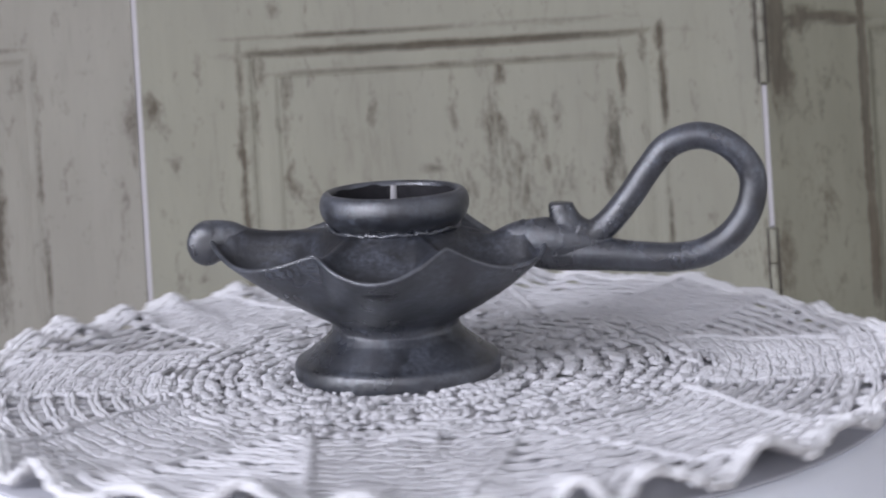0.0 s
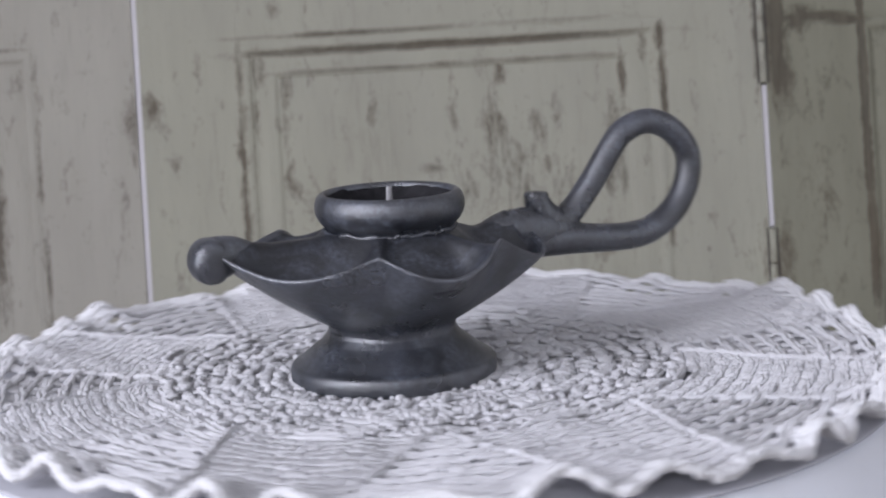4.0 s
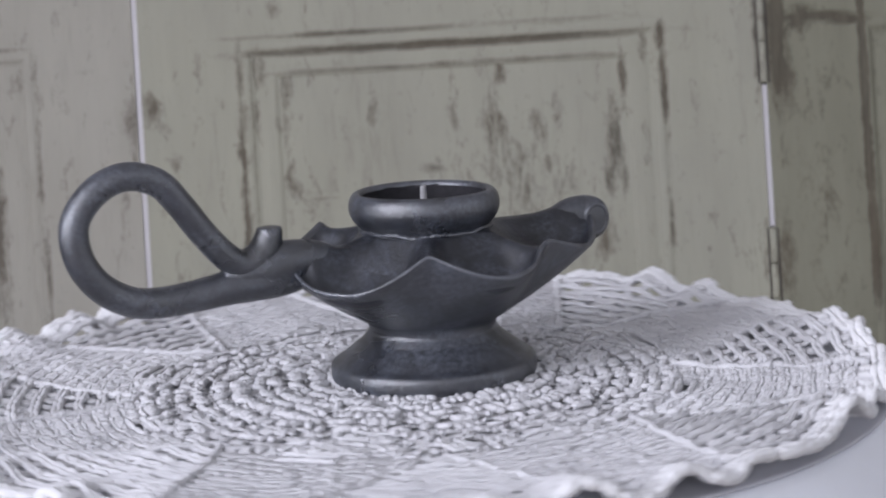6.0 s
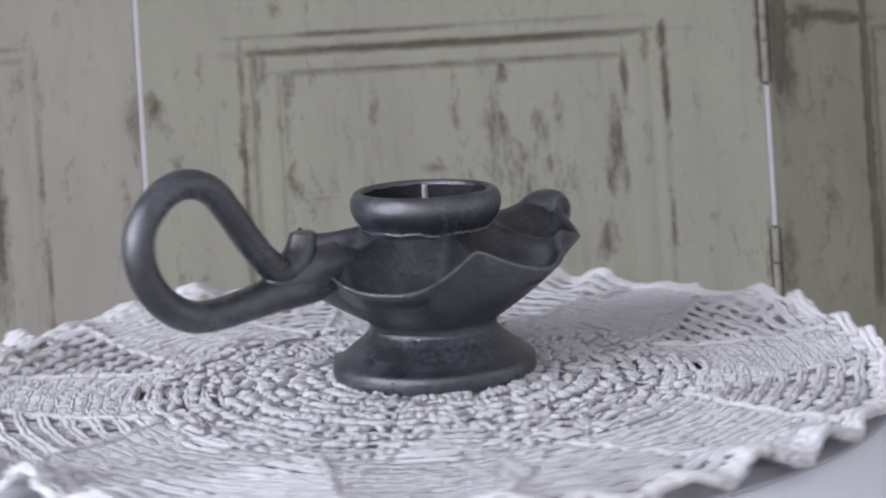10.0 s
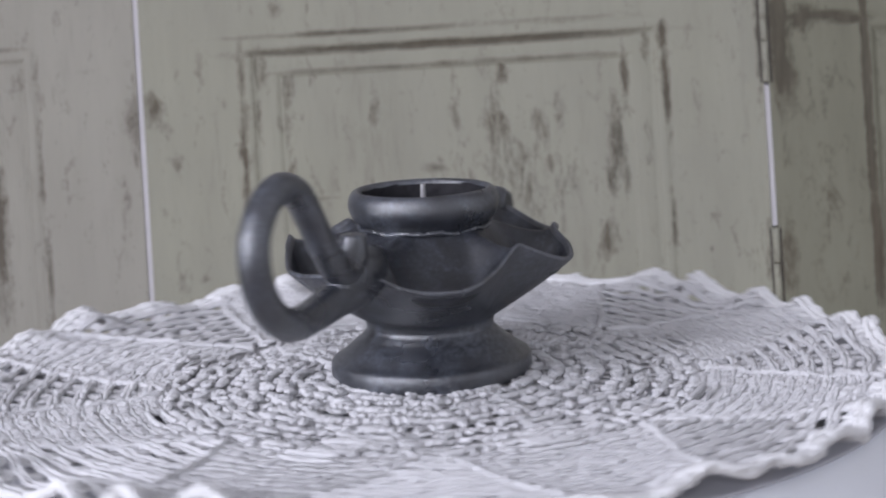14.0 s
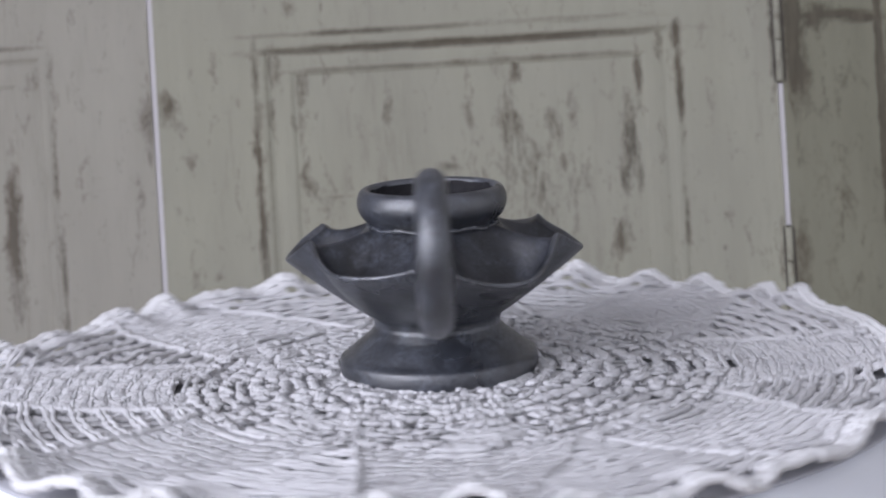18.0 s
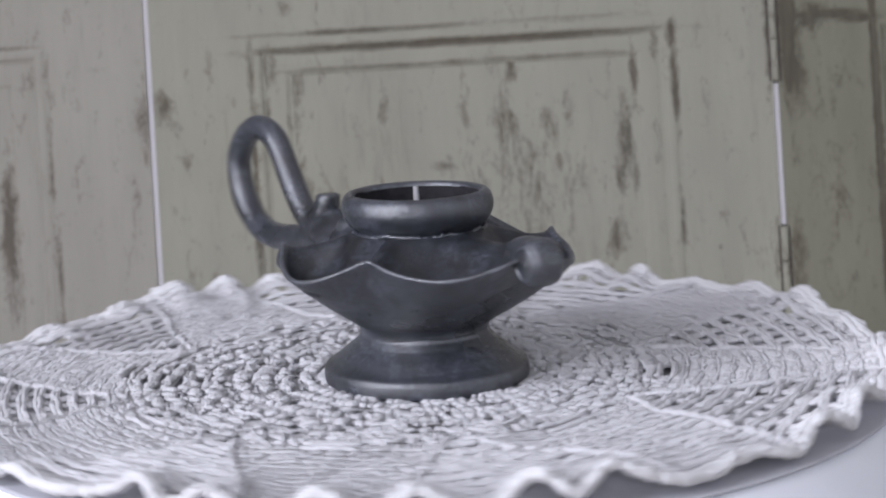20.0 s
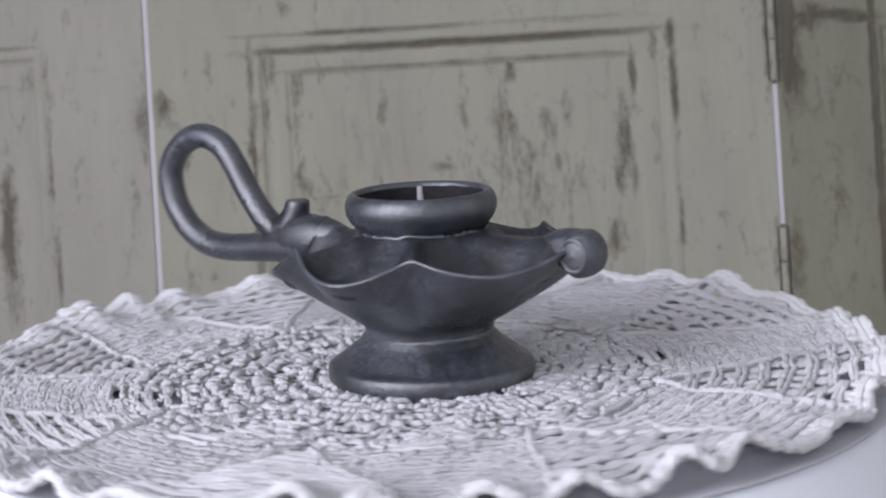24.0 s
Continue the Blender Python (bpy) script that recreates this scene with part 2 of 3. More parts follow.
def tube_rings(path, radii, sides, flat=1.0):
    """Rings round a path of Vectors; flat squeezes them across the xz plane."""
    rings = []
    for i, p in enumerate(path):
        t = (path[min(i + 1, len(path) - 1)] - path[max(i - 1, 0)]).normalized()
        side = Vector((0, 1, 0))
        if abs(t.y) > 0.95:
            side = Vector((1, 0, 0))
        up = t.cross(side).normalized()
        side = up.cross(t).normalized()
        r = radii[i]
        rings.append([p + up * (r * math.cos(a)) + side * (r * flat * math.sin(a)) for a in (TAU * k / sides for k in range(sides))])
    return rings


# ---------------------------------------------------------------- room
FLOOR_Z, CEIL_Z = -0.80, 1.75
X0, X1, Y0, Y1 = -1.01, 1.26, -2.3, 0.95


def wall(name, pieces):
    bm = bmesh.new()
    for p in pieces:
        box(bm, *p)
    return tagged(mesh_object(name, bm, WALL_PAINT, False), "plain matt off-white plaster wall", "wall", kind="structure")


def side_wall(name, xa, xb, ya, yb):
    """A wall along y with one window opening from ya to yb."""
    lo, hi = -0.10, 1.20
    return wall(name, [(xa, xb, Y0, ya, FLOOR_Z, CEIL_Z), (xa, xb, yb, Y1, FLOOR_Z, CEIL_Z),
                       (xa, xb, ya, yb, FLOOR_Z, lo), (xa, xb, ya, yb, hi, CEIL_Z)])


def window_frame(name, x, ya, yb):
    lo, hi, w = -0.10, 1.20, 0.04
    ob = thing(name, "white painted window frame in the wall opening", "window", kind="structure")
    for args in ((ya, ya + w, lo, hi), (yb - w, yb, lo, hi), (ya + w, yb - w, lo, lo + w), (ya + w, yb - w, hi - w, hi)):
        part("window_bar", box(bmesh.new(), x - 0.02, x + 0.02, *args, 0.004), GLASS_FRAME, ob, smooth=False)
    return ob


tagged(mesh_object("floor", box(bmesh.new(), X0, X1, Y0, Y1, FLOOR_Z - 0.05, FLOOR_Z), FLOOR_WOOD, False),
       "plain brown wooden floor", "floor", kind="structure")
tagged(mesh_object("ceiling", box(bmesh.new(), X0, X1, Y0, Y1, CEIL_Z, CEIL_Z + 0.05), CEILING_PAINT, False),
       "plain white ceiling", "ceiling", kind="structure")
wall("wall_north", [(X0 - 0.1, X1 + 0.1, Y1, Y1 + 0.1, FLOOR_Z - 0.05, CEIL_Z + 0.05)])
wall("wall_south", [(X0 - 0.1, -0.75, Y0 - 0.1, Y0, FLOOR_Z - 0.05, CEIL_Z + 0.05), (0.25, X1 + 0.1, Y0 - 0.1, Y0, FLOOR_Z - 0.05, CEIL_Z + 0.05),
                    (-0.75, 0.25, Y0 - 0.1, Y0, FLOOR_Z - 0.05, 0.35), (-0.75, 0.25, Y0 - 0.1, Y0, 1.15, CEIL_Z + 0.05)])
side_wall("wall_west", X0 - 0.1, X0, -1.29, -0.27)
side_wall("wall_east", X1, X1 + 0.1, -0.95, -0.15)
window_frame("window_1", X0 - 0.05, -1.29, -0.27)
window_frame("window_2", X1 + 0.05, -0.95, -0.15)
back_window = thing("window_3", "white painted window frame high in the back wall", "window", kind="structure")
for xa, xb, za, zb in ((-0.75, -0.71, 0.35, 1.15), (0.21, 0.25, 0.35, 1.15), (-0.71, 0.21, 0.35, 0.39), (-0.71, 0.21, 1.11, 1.15)):
    part("window_bar", box(bmesh.new(), xa, xb, Y0 - 0.07, Y0 - 0.03, za, zb, 0.004), GLASS_FRAME, back_window, smooth=False)

# ---------------------------------------------------------------- folding screen, leaning back against the wall
# Each leaf's own plane: x to the right, y up the leaf, z towards the room. Millimetres.
SCREEN = view(0, 0, 0) @ Matrix.Translation((0, 0, -1.3023)) @ pose(0, 0, 0, 0, 0, 3.4)
FOOT, TOP, THICK = -748.0, 262.0, 26.0
MM = 0.001


def mm_box(x0, x1, y0, y1, z0, z1, bevel=0.0):
    return box(bmesh.new(), x0 * MM, x1 * MM, y0 * MM, y1 * MM, z0 * MM, z1 * MM, bevel * MM)


def moulding(x0, x1, y0, y1, profile, material, name, parent):
    """A mitred frame moulding round a rectangle; profile: (inset, height) pairs."""
    bm = bmesh.new()
    rings = []
    for inset, z in profile:
        rings.append([Vector(((x0 + inset) * MM, (y0 + inset) * MM, z * MM)), Vector(((x1 - inset) * MM, (y0 + inset) * MM, z * MM)),
                      Vector(((x1 - inset) * MM, (y1 - inset) * MM, z * MM)), Vector(((x0 + inset) * MM, (y1 - inset) * MM, z * MM))])
    grid_skin(bm, rings)
    return part(name, bm, material, parent, smooth=False)


def screen_leaf(label, x0, x1, px0, px1, py1, turn=0.0, coat=None, cuts_at=(0.316,)):
    """One leaf: two stiles, two rails, a sunk field with a raised panel, and mouldings."""
    hinge_x = x0 if x0 > 0 else x1
    m = SCREEN @ Matrix.Translation((hinge_x * MM, 0, 0)) @ pose(0, 0, 0, 0, turn, 0) @ Matrix.Translation((-hinge_x * MM, 0, 0))
    leaf = thing("screen_leaf", label, "folding screen", m, group="leaves of the folding screen")
    coat = coat or PAINT
    py0 = -560.0
    part("stile", mm_box(x0, px0, FOOT, TOP, -THICK, 0, 0.15), coat, leaf, smooth=False)
    part("stile", mm_box(px1, x1, FOOT, TOP, -THICK, 0, 0.15), coat, leaf, smooth=False)
    part("top_rail", mm_box(px0, px1, py1, TOP, -THICK, -0.1, 0.12), coat, leaf, smooth=False)
    part("bottom_rail", mm_box(px0, px1, FOOT, py0, -THICK, -0.1, 0.12), coat, leaf, smooth=False)
    moulding(px0, px1, py0, py1, [(0, -8), (0, -0.5), (1.5, -0.35), (3.5, 0.4), (6, 0.5), (8, -0.1), (10, -1.7), (12, -2.1)], coat, "moulding", leaf)
    moulding(px0, px1, py0, py1, [(11, -2.2), (12, -2.4), (14, -1.9), (19, -1.4), (24, -1.6), (25, -1.6), (27, -2.3), (28.6, -3.3), (29.5, -4.5)], coat, "inner_moulding", leaf)
    # boards of the field, butted with fine joints
    xa, xb = px0 + 28.5, px1 - 28.5
    cuts = [xa] + [xa + (xb - xa) * f for f in cuts_at] + [xb]
    for a, b in zip(cuts, cuts[1:]):
        part("field_board", mm_box(a + 0.03, b - 0.03, py0 + 28.5, py1 - 28.5, -16, -3.2, 0.1), coat, leaf, smooth=False)
    return leaf


screen_leaf("sage-grey distressed wooden screen leaf with a moulded raised panel", -210.5, 235.7, -140, 167, 158)
screen_leaf("pale sage-grey distressed wooden screen leaf beside a white strip", -660.0, -214.5, -592, -286, 161, 0.0, PAINT_LEFT)
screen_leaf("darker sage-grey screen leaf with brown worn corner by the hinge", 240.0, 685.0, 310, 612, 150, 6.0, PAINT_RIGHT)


# White strips fill the joints in place of the light coming through.
def lit_gap_strip(x, y0, y1, label):
    ob = mesh_object("lit_gap_strip", mm_box(x - 2.3, x + 2.3, y0, y1, -THICK, -1.5, 0.5), GAP_WHITE, False)
    ob.matrix_world = SCREEN
    return tagged(ob, label, "strip")


lit_gap_strip(-212.5, FOOT, TOP, "thin white strip standing in for light through the screen joint")
lit_gap_strip(237.8, 2, 104.5, "short white strip standing in for light through the joint under the hinge")


def hinge(y0, y1, label):
    """A painted butt hinge: three knuckles on a pin, with two narrow leaves let into the stiles."""
    ob = thing("hinge", label, "hinge", SCREEN)
    cuts = [y0 + (y1 - y0) * k / 3 for k in range(4)]
    for a, b in zip(cuts, cuts[1:]):
        bm = bmesh.new()
        prof = [(2.3, a + 0.3), (2.9, a + 0.9), (2.9, b - 0.9), (2.3, b - 0.3)]
        grid_skin(bm, [[Vector((237.8 + r * math.cos(t), y, -1.2 + r * math.sin(t))) * MM for t in (TAU * k / 16 for k in range(16))] for r, y in prof], True, True, True)
        part("knuckle", bm, PAINT, ob)
    part("plate", mm_box(233.6, 234.8, y0, y1, -3, 0.5, 0.2), IRON, ob, smooth=False)
    part("plate", mm_box(240.8, 242.0, y0, y1, -3, 0.5, 0.2), IRON, ob, smooth=False)
    return ob


hinge(105.5, 196, "painted butt hinge with dark edges joining two screen leaves")
hinge(-75, 1, "painted butt hinge with worn brown edges on the screen joint")
# ---------------------------------------------------------------- table and turntable
def lathe(profile, sides=96):
    bm = bmesh.new()
    rings = [[Vector((r * math.cos(a), r * math.sin(a), z)) for a in (TAU * k / sides for k in range(sides))] for r, z in profile]
    return grid_skin(bm, rings, True, True, True)


side_table = thing("side_table", "small round wooden pedestal table under the turntable", "table", Matrix.Translation((0, 0, FLOOR_Z)))
H = -FLOOR_Z - 0.062
part("tabletop", lathe([(0.19, H - 0.022), (0.198, H - 0.018), (0.20, H - 0.01), (0.198, H - 0.003), (0.19, H)]), TABLE_WOOD, side_table)
part("column", lathe([(0.05, 0.03), (0.03, 0.06), (0.024, 0.2), (0.03, 0.4), (0.024, 0.55), (0.05, H - 0.022)], 40), TABLE_WOOD, side_table)
part("foot_plate", lathe([(0.16, 0), (0.162, 0.012), (0.15, 0.024), (0.05, 0.034)]), TABLE_WOOD, side_table)

turntable = thing("turntable", "round white plastic display turntable with flared base under a doily", "turntable")
TT_R = 0.158


def set_off(bm):
    """The disc sits a little off the axis it turns on."""
    bmesh.ops.translate(bm, verts=bm.verts, vec=(0.0015, 0.0003, 0))
    return bm


part("top_disc", set_off(lathe([(TT_R - 0.0012, -0.0036), (TT_R - 0.0002, -0.0032), (TT_R, -0.0028), (TT_R - 0.0003, -0.0024), (TT_R - 0.0012, -0.0022)], 160)), SHADED_TOP, turntable, "top surface with the doily's shade in its grey")
part("base", set_off(lathe([(TT_R + 0.024, -0.0620), (TT_R + 0.026, -0.0600), (TT_R + 0.0225, -0.0450), (TT_R + 0.0150, -0.0260), (TT_R + 0.0070, -0.0130), (TT_R + 0.0015, -0.0062), (TT_R - 0.0010, -0.0037)], 160)), WHITE_ENAMEL, turntable, "flared glossy white base")
# ---------------------------------------------------------------- crocheted doily
doily = thing("doily", "white crocheted cotton doily with ruffled scalloped edge on the turntable", "doily")
SECTORS, PHASE = 8, 17.8          # eight leaves; the angle of the first net wedge's tip
TIP, FLARE = 87.0, 0.62           # where the net wedges begin, and how fast they widen
EDGE = 157.5


def step01(t):
    t = min(1.0, max(0.0, t))
    return t * t * (3 - 2 * t)


def scallop(a):
    """Phase of the ruffled edge at the angle a; the arches are of uneven width."""
    return 33 * a + 1.2 * math.sin(5 * a + 0.6) + 0.6 * math.sin(11 * a + 2.0) + 0.3 * math.sin(17 * a + 4.0)


def lift(a):
    """How high the arches of the ruffled edge stand, in mm."""
    wave = 0.5 + 0.5 * math.cos(scallop(a))
    odd = 0.5 + noise.noise((math.cos(a) * 5.5, math.sin(a) * 5.5, 2.0))
    return (1.6 + 5.8 * step01(odd)) * wave


def swell(a):
    """How high the outer part of the doily lies under the ruffle, in mm."""
    return 0.9 + 2.2 * (0.5 + 0.5 * math.sin(7 * a + 1.3 + 0.8 * math.sin(2 * a))) ** 2


def wedge_of(a):
    """The angle from the middle of the nearest net wedge."""
    s = TAU / SECTORS
    return (a - radians(PHASE) + s / 2) % s - s / 2


def in_wedge(r, a):
    """How far a place lies inside a net wedge (mm, below 0 outside), and its distance from the wedge's tip."""
    d = wedge_of(a)
    ahead = r * math.cos(d) - TIP
    return (FLARE * ahead - abs(r * math.sin(d))) / 1.18, ahead


def lay(r, a, dz=0.0):
    """The place on the doily at r mm from its middle and the angle a."""
    up = step01((r - 132) / 24)
    loose = step01((r - 45) / 25)
    x, y = math.cos(a) * r, math.sin(a) * r
    z = lift(a) * up + swell(a) * step01((r - 100) / 50) + loose * (1.3 * noise.noise((x / 22, y / 22, 3.0)) + 0.8 * noise.noise((x / 8, y / 8, 8.0)))
    if r > TIP - 6:
        # the leaves stand a little proud of the net
        z += 0.9 * step01((1.0 - in_wedge(r, a)[0]) / 5) * step01((r - TIP + 6) / 10) * (1 - up)
    rr = r + up * (0.8 * math.sin(scallop(a)) - 1.4 * math.cos(scallop(a)))
    # it lies a little off the turntable's axis
    off, far = step01((r - 36) / 45), step01((r - 95) / 50)
    return np.array((rr * math.cos(a) + (7.5 - 2.0 * far) * off, rr * math.sin(a) + (8.0 - 7.0 * far) * off, z + dz))


def spindle(sides=6):
    """A plump stitch along x: points and faces."""
    pts, faces = [(-1.0, 0.0, 0.0)], []
    for x, r in ((-0.72, 0.74), (0.0, 1.0), (0.72, 0.74)):
        pts += [(x, r * math.cos(TAU * k / sides), r * math.sin(TAU * k / sides)) for k in range(sides)]
    pts.append((1.0, 0.0, 0.0))
    for k in range(sides):
        j = (k + 1) % sides
        faces.append((0, 1 + j, 1 + k))
        for b in (1, 1 + sides):
            faces.append((b + k, b + j, b + sides + j, b + sides + k))
        faces.append((1 + 2 * sides + k, 1 + 2 * sides + j, 1 + 3 * sides))
    return np.array(pts), faces


SPINDLE = spindle()


def stitch_data(stitches, start=0):
    """Points and faces of stitches. A stitch: two end points (mm), half-width, half-height."""
    base, faces = SPINDLE
    verts, polys = [], []
    for p, q, wide, high in stitches:
        along = (q - p) / 2
        n = np.linalg.norm(along)
        x = along / n
        y = np.cross((0, 0, 1), x)
        y /= np.linalg.norm(y) + 1e-9
        z = np.cross(x, y)
        off = start + len(verts) * len(base)
        verts.append(((p + q) / 2 + base[:, :1] * along + base[:, 1:2] * (y * wide) + base[:, 2:3] * (z * high)) * MM)
        polys += [tuple(i + off for i in f) for f in faces]
    return (np.concatenate(verts).tolist() if verts else []), polys


def cord_data(lines, sides=8, start=0):
    """Points and faces of yarn cords, each a list of (place in mm, radius in mm); a closed one ends where it began."""
    verts, polys = [], []
    for line in lines:
        pts = np.array([p for p, _ in line])
        rad = [r for _, r in line]
        n, base = len(pts), start + len(verts)
        closed = np.linalg.norm(pts[0] - pts[-1]) < 1e-6
        for i in range(n):
            t = pts[(i + 1) % (n - 1) if closed else min(i + 1, n - 1)] - pts[(i - 1) % (n - 1) if closed else max(i - 1, 0)]
            t = t / (np.linalg.norm(t) + 1e-9)
            s = np.cross((0, 0, 1), t)
            s /= np.linalg.norm(s) + 1e-9
            u = np.cross(t, s)
            for k in range(sides):
                b = TAU * k / sides
                verts.append(((pts[i] + (s * math.cos(b) + u * math.sin(b)) * rad[i]) * MM).tolist())
        for i in range(n - 1):
            for k in range(sides):
                j = (k + 1) % sides
                polys.append((base + i * sides + k, base + i * sides + j, base + (i + 1) * sides + j, base + (i + 1) * sides + k))
        if not closed:
            polys.append(tuple(base + k for k in reversed(range(sides))))
            polys.append(tuple(base + (n - 1) * sides + k for k in range(sides)))
    return verts, polys


def crochet(name, stitches, cords, label="", sides=8, kind="", yarn=None):
    """One piece of the doily, of stitches and cords."""
    verts, polys = stitch_data(stitches)
    more, faces = cord_data(cords, sides, len(verts))
    data = bpy.data.meshes.new(name)
    data.from_pydata(verts + more, [], polys + faces)
    data.materials.append(yarn or COTTON)
    data.polygons.foreach_set("use_smooth", [True] * len(data.polygons))
    ob = new(name, data)
    ob.parent = doily
    return tagged(ob, label, kind=kind)


rng = random.Random(7)


def jit(v):
    return rng.uniform(-v, v)


def centre_cloth():
    bm = bmesh.new()
    rings = []
    for r, z in ((40.0, -1.9), (39.5, -1.2), (38.0, -0.8), (34.0, -0.5), (26.0, 0.0), (12.0, 0.0), (2.0, 0.0)):
        rings.append([Vector((r * math.cos(a), r * math.sin(a), z)) * MM for a in (TAU * k / 96 for k in range(96))])
    return grid_skin(bm, rings, True, True, True)


part("centre", centre_cloth(), COTTON, doily, "dense flat centre under the lamp")

# the slots of the ladders between the rosette and each leaf: radius, half-length, drift from the leaf's middle (mm)
SLOTS = [(68.0, 6.0, 9.0), (73.5, 7.5, 8.0), (79.0, 8.5, 6.0), (84.5, 7.0, 3.5), (92.0, 7.5, -1.0)]
PUFF_ROUNDS = [(28.0, 32), (33.8, 38), (39.5, 44), (45.5, 48), (51.5, 56), (57.5, 64), (63.5, 76), (69.5, 88), (75.5, 100), (81.0, 112), (86.0, 120)]
ROW = 4.6                         # height of a row of stitches in the leaves
NET_ROW = 6.8                     # and of a row of the net


def leaf_side(r, a, drift):
    """Distance along the round from a line that runs beside the middle of the leaf."""
    d = wedge_of(a + math.pi / SECTORS)
    return r * d - drift


def slotted(r, a, grow=0.0):
    return any(abs(r - sr) < 1.5 + grow and abs(leaf_side(r, a, drift)) < half + grow for sr, half, drift in SLOTS)


def holed(r, a):
    """The small gaps that are left between the puffs of the rosette."""
    for (r0, n0), (r1, n1) in zip(PUFF_ROUNDS, PUFF_ROUNDS[1:]):
        if r0 + 1.2 < r < r1 - 1.2:
            u = a * n0 / TAU
            keep = math.sin(12.9898 * math.floor(u) + 78.2 * r0) * 43758.5
            return abs(u % 1.0 - 0.5) < 0.34 and keep % 1.0 < 0.78
    return False


def zone(r, a):
    """What the pattern has at a place: puff, slot, gap, leaf, groove, net or band."""
    if r > EDGE - 6:
        return "band"
    if r > TIP - 8:
        inside, ahead = in_wedge(r, a)
        if inside > 0:
            return "groove" if inside < 2.2 and ahead > 5 and wedge_of(a) > 0 else "net"
    if slotted(r, a):
        return "slot"
    if r < 88.5:
        return "gap" if holed(r, a) else "puff"
    return "leaf"


def ground_mesh():
    """The close ground of the doily, left open where the pattern has holes."""
    n, first, step = 720, 37.0, 1.25
    rows = int((EDGE - first) / step)
    verts, polys = [], []
    for side in (-1.1, -0.5):
        for j in range(rows + 1):
            verts += [(lay(first + step * j, TAU * i / n, side) * MM).tolist() for i in range(n)]
    top = n * (rows + 1)
    keep = [[zone(first + step * (j + 0.5), TAU * (i + 0.5) / n) in ("puff", "leaf", "band") for i in range(n)] for j in range(rows)]
    for j in range(rows):
        for i in range(n):
            if not keep[j][i]:
                continue
            k = (i + 1) % n
            a, b, c, d = j * n + i, j * n + k, (j + 1) * n + k, (j + 1) * n + i
            polys += [(a, d, c, b), (top + a, top + b, top + c, top + d)]
            # walls round the holes
            if j == 0 or not keep[j - 1][i]:
                polys.append((a, b, top + b, top + a))
            if j == rows - 1 or not keep[j + 1][i]:
                polys.append((c, d, top + d, top + c))
            if not keep[j][i - 1]:
                polys.append((d, a, top + a, top + d))
            if not keep[j][k]:
                polys.append((b, c, top + c, top + b))
    data = bpy.data.meshes.new("ground")
    data.from_pydata(verts, [], polys)
    bm = bmesh.new()
    bm.from_mesh(data)
    bpy.data.meshes.remove(data)
    bmesh.ops.delete(bm, geom=[v for v in bm.verts if not v.link_faces], context="VERTS")
    return bm


part("ground", ground_mesh(), COTTON, doily)


def nub(r, a, size, dz, flat=0.9):
    """A short plump stitch lying any way."""
    turn = rng.uniform(0, math.pi)
    p = lay(r, a, dz)
    d = np.array((math.cos(turn), math.sin(turn), jit(0.35))) * size * rng.uniform(1.15, 1.7)
    return p - d, p + d, size, size * flat


# the rosette: rounds of plump puffs, each of two or three strands laid side by side
rest = []
for j, (r, count) in enumerate(PUFF_ROUNDS):
    pitch = TAU * r / count
    for i in range(count):
        a = TAU * (i + 0.5 * (j % 2) + jit(0.28)) / count
        if zone(r, a) not in ("puff", "gap", "leaf") or rng.random() < 0.07:
            continue
        made = []
        size = rng.uniform(0.65, 1.25)
        tilt = jit(0.9)
        strands = rng.choice((2, 3, 3)) if r < 60 else 2
        mid = r + jit(1.3)
        high = rng.uniform(0.2, 1.1)
        plump = rng.uniform(0.8, 1.15) * (1.0 if r < 64 else 0.78)
        way = a + tilt
        for k in range(2 if rng.random() < 0.65 else 1):
            # one or two fat strands, side by side
            p = lay(mid + jit(0.4), a + (k * 2.6 * plump + jit(0.4)) / r, (0.35 + 0.45 * high) * size)
            d = np.array((math.cos(way + jit(0.25)), math.sin(way + jit(0.25)), jit(0.2))) * 3.0 * plump
            made.append((p - d, p + d, 1.6 * plump, 1.25 * plump))
        if strands == 3:
            p = lay(mid + jit(1.0), a - 2.2 * plump / r, high * size)
            d = np.array((math.cos(way + jit(0.6)), math.sin(way + jit(0.6)), jit(0.2))) * 2.2 * plump
            made.append((p - d, p + d, 0.95, 1.0))
        # the chain that ties one puff to the next
        if rng.random() < 0.7:
            b = a + 0.5 * pitch / r
            made.append((lay(r + 2.6 + jit(1.0), b - 0.5 * pitch / r, -0.1 + jit(0.4)), lay(r + 2.6 + jit(1.0), b + 0.4 * pitch / r, -0.1 + jit(0.4)), 0.75 + jit(0.15), 0.75))
        for k in range(2):
            if rng.random() < 0.35:
                made.append(nub(r + jit(2.8), a + jit(0.6) * pitch / r, rng.uniform(0.5, 0.85), 0.0 + jit(0.5)))
        if 30 < r < 60:
            crochet("puff", made, [])
        else:
            rest += made
crochet("outer_rosette", rest, [], kind="stuff")

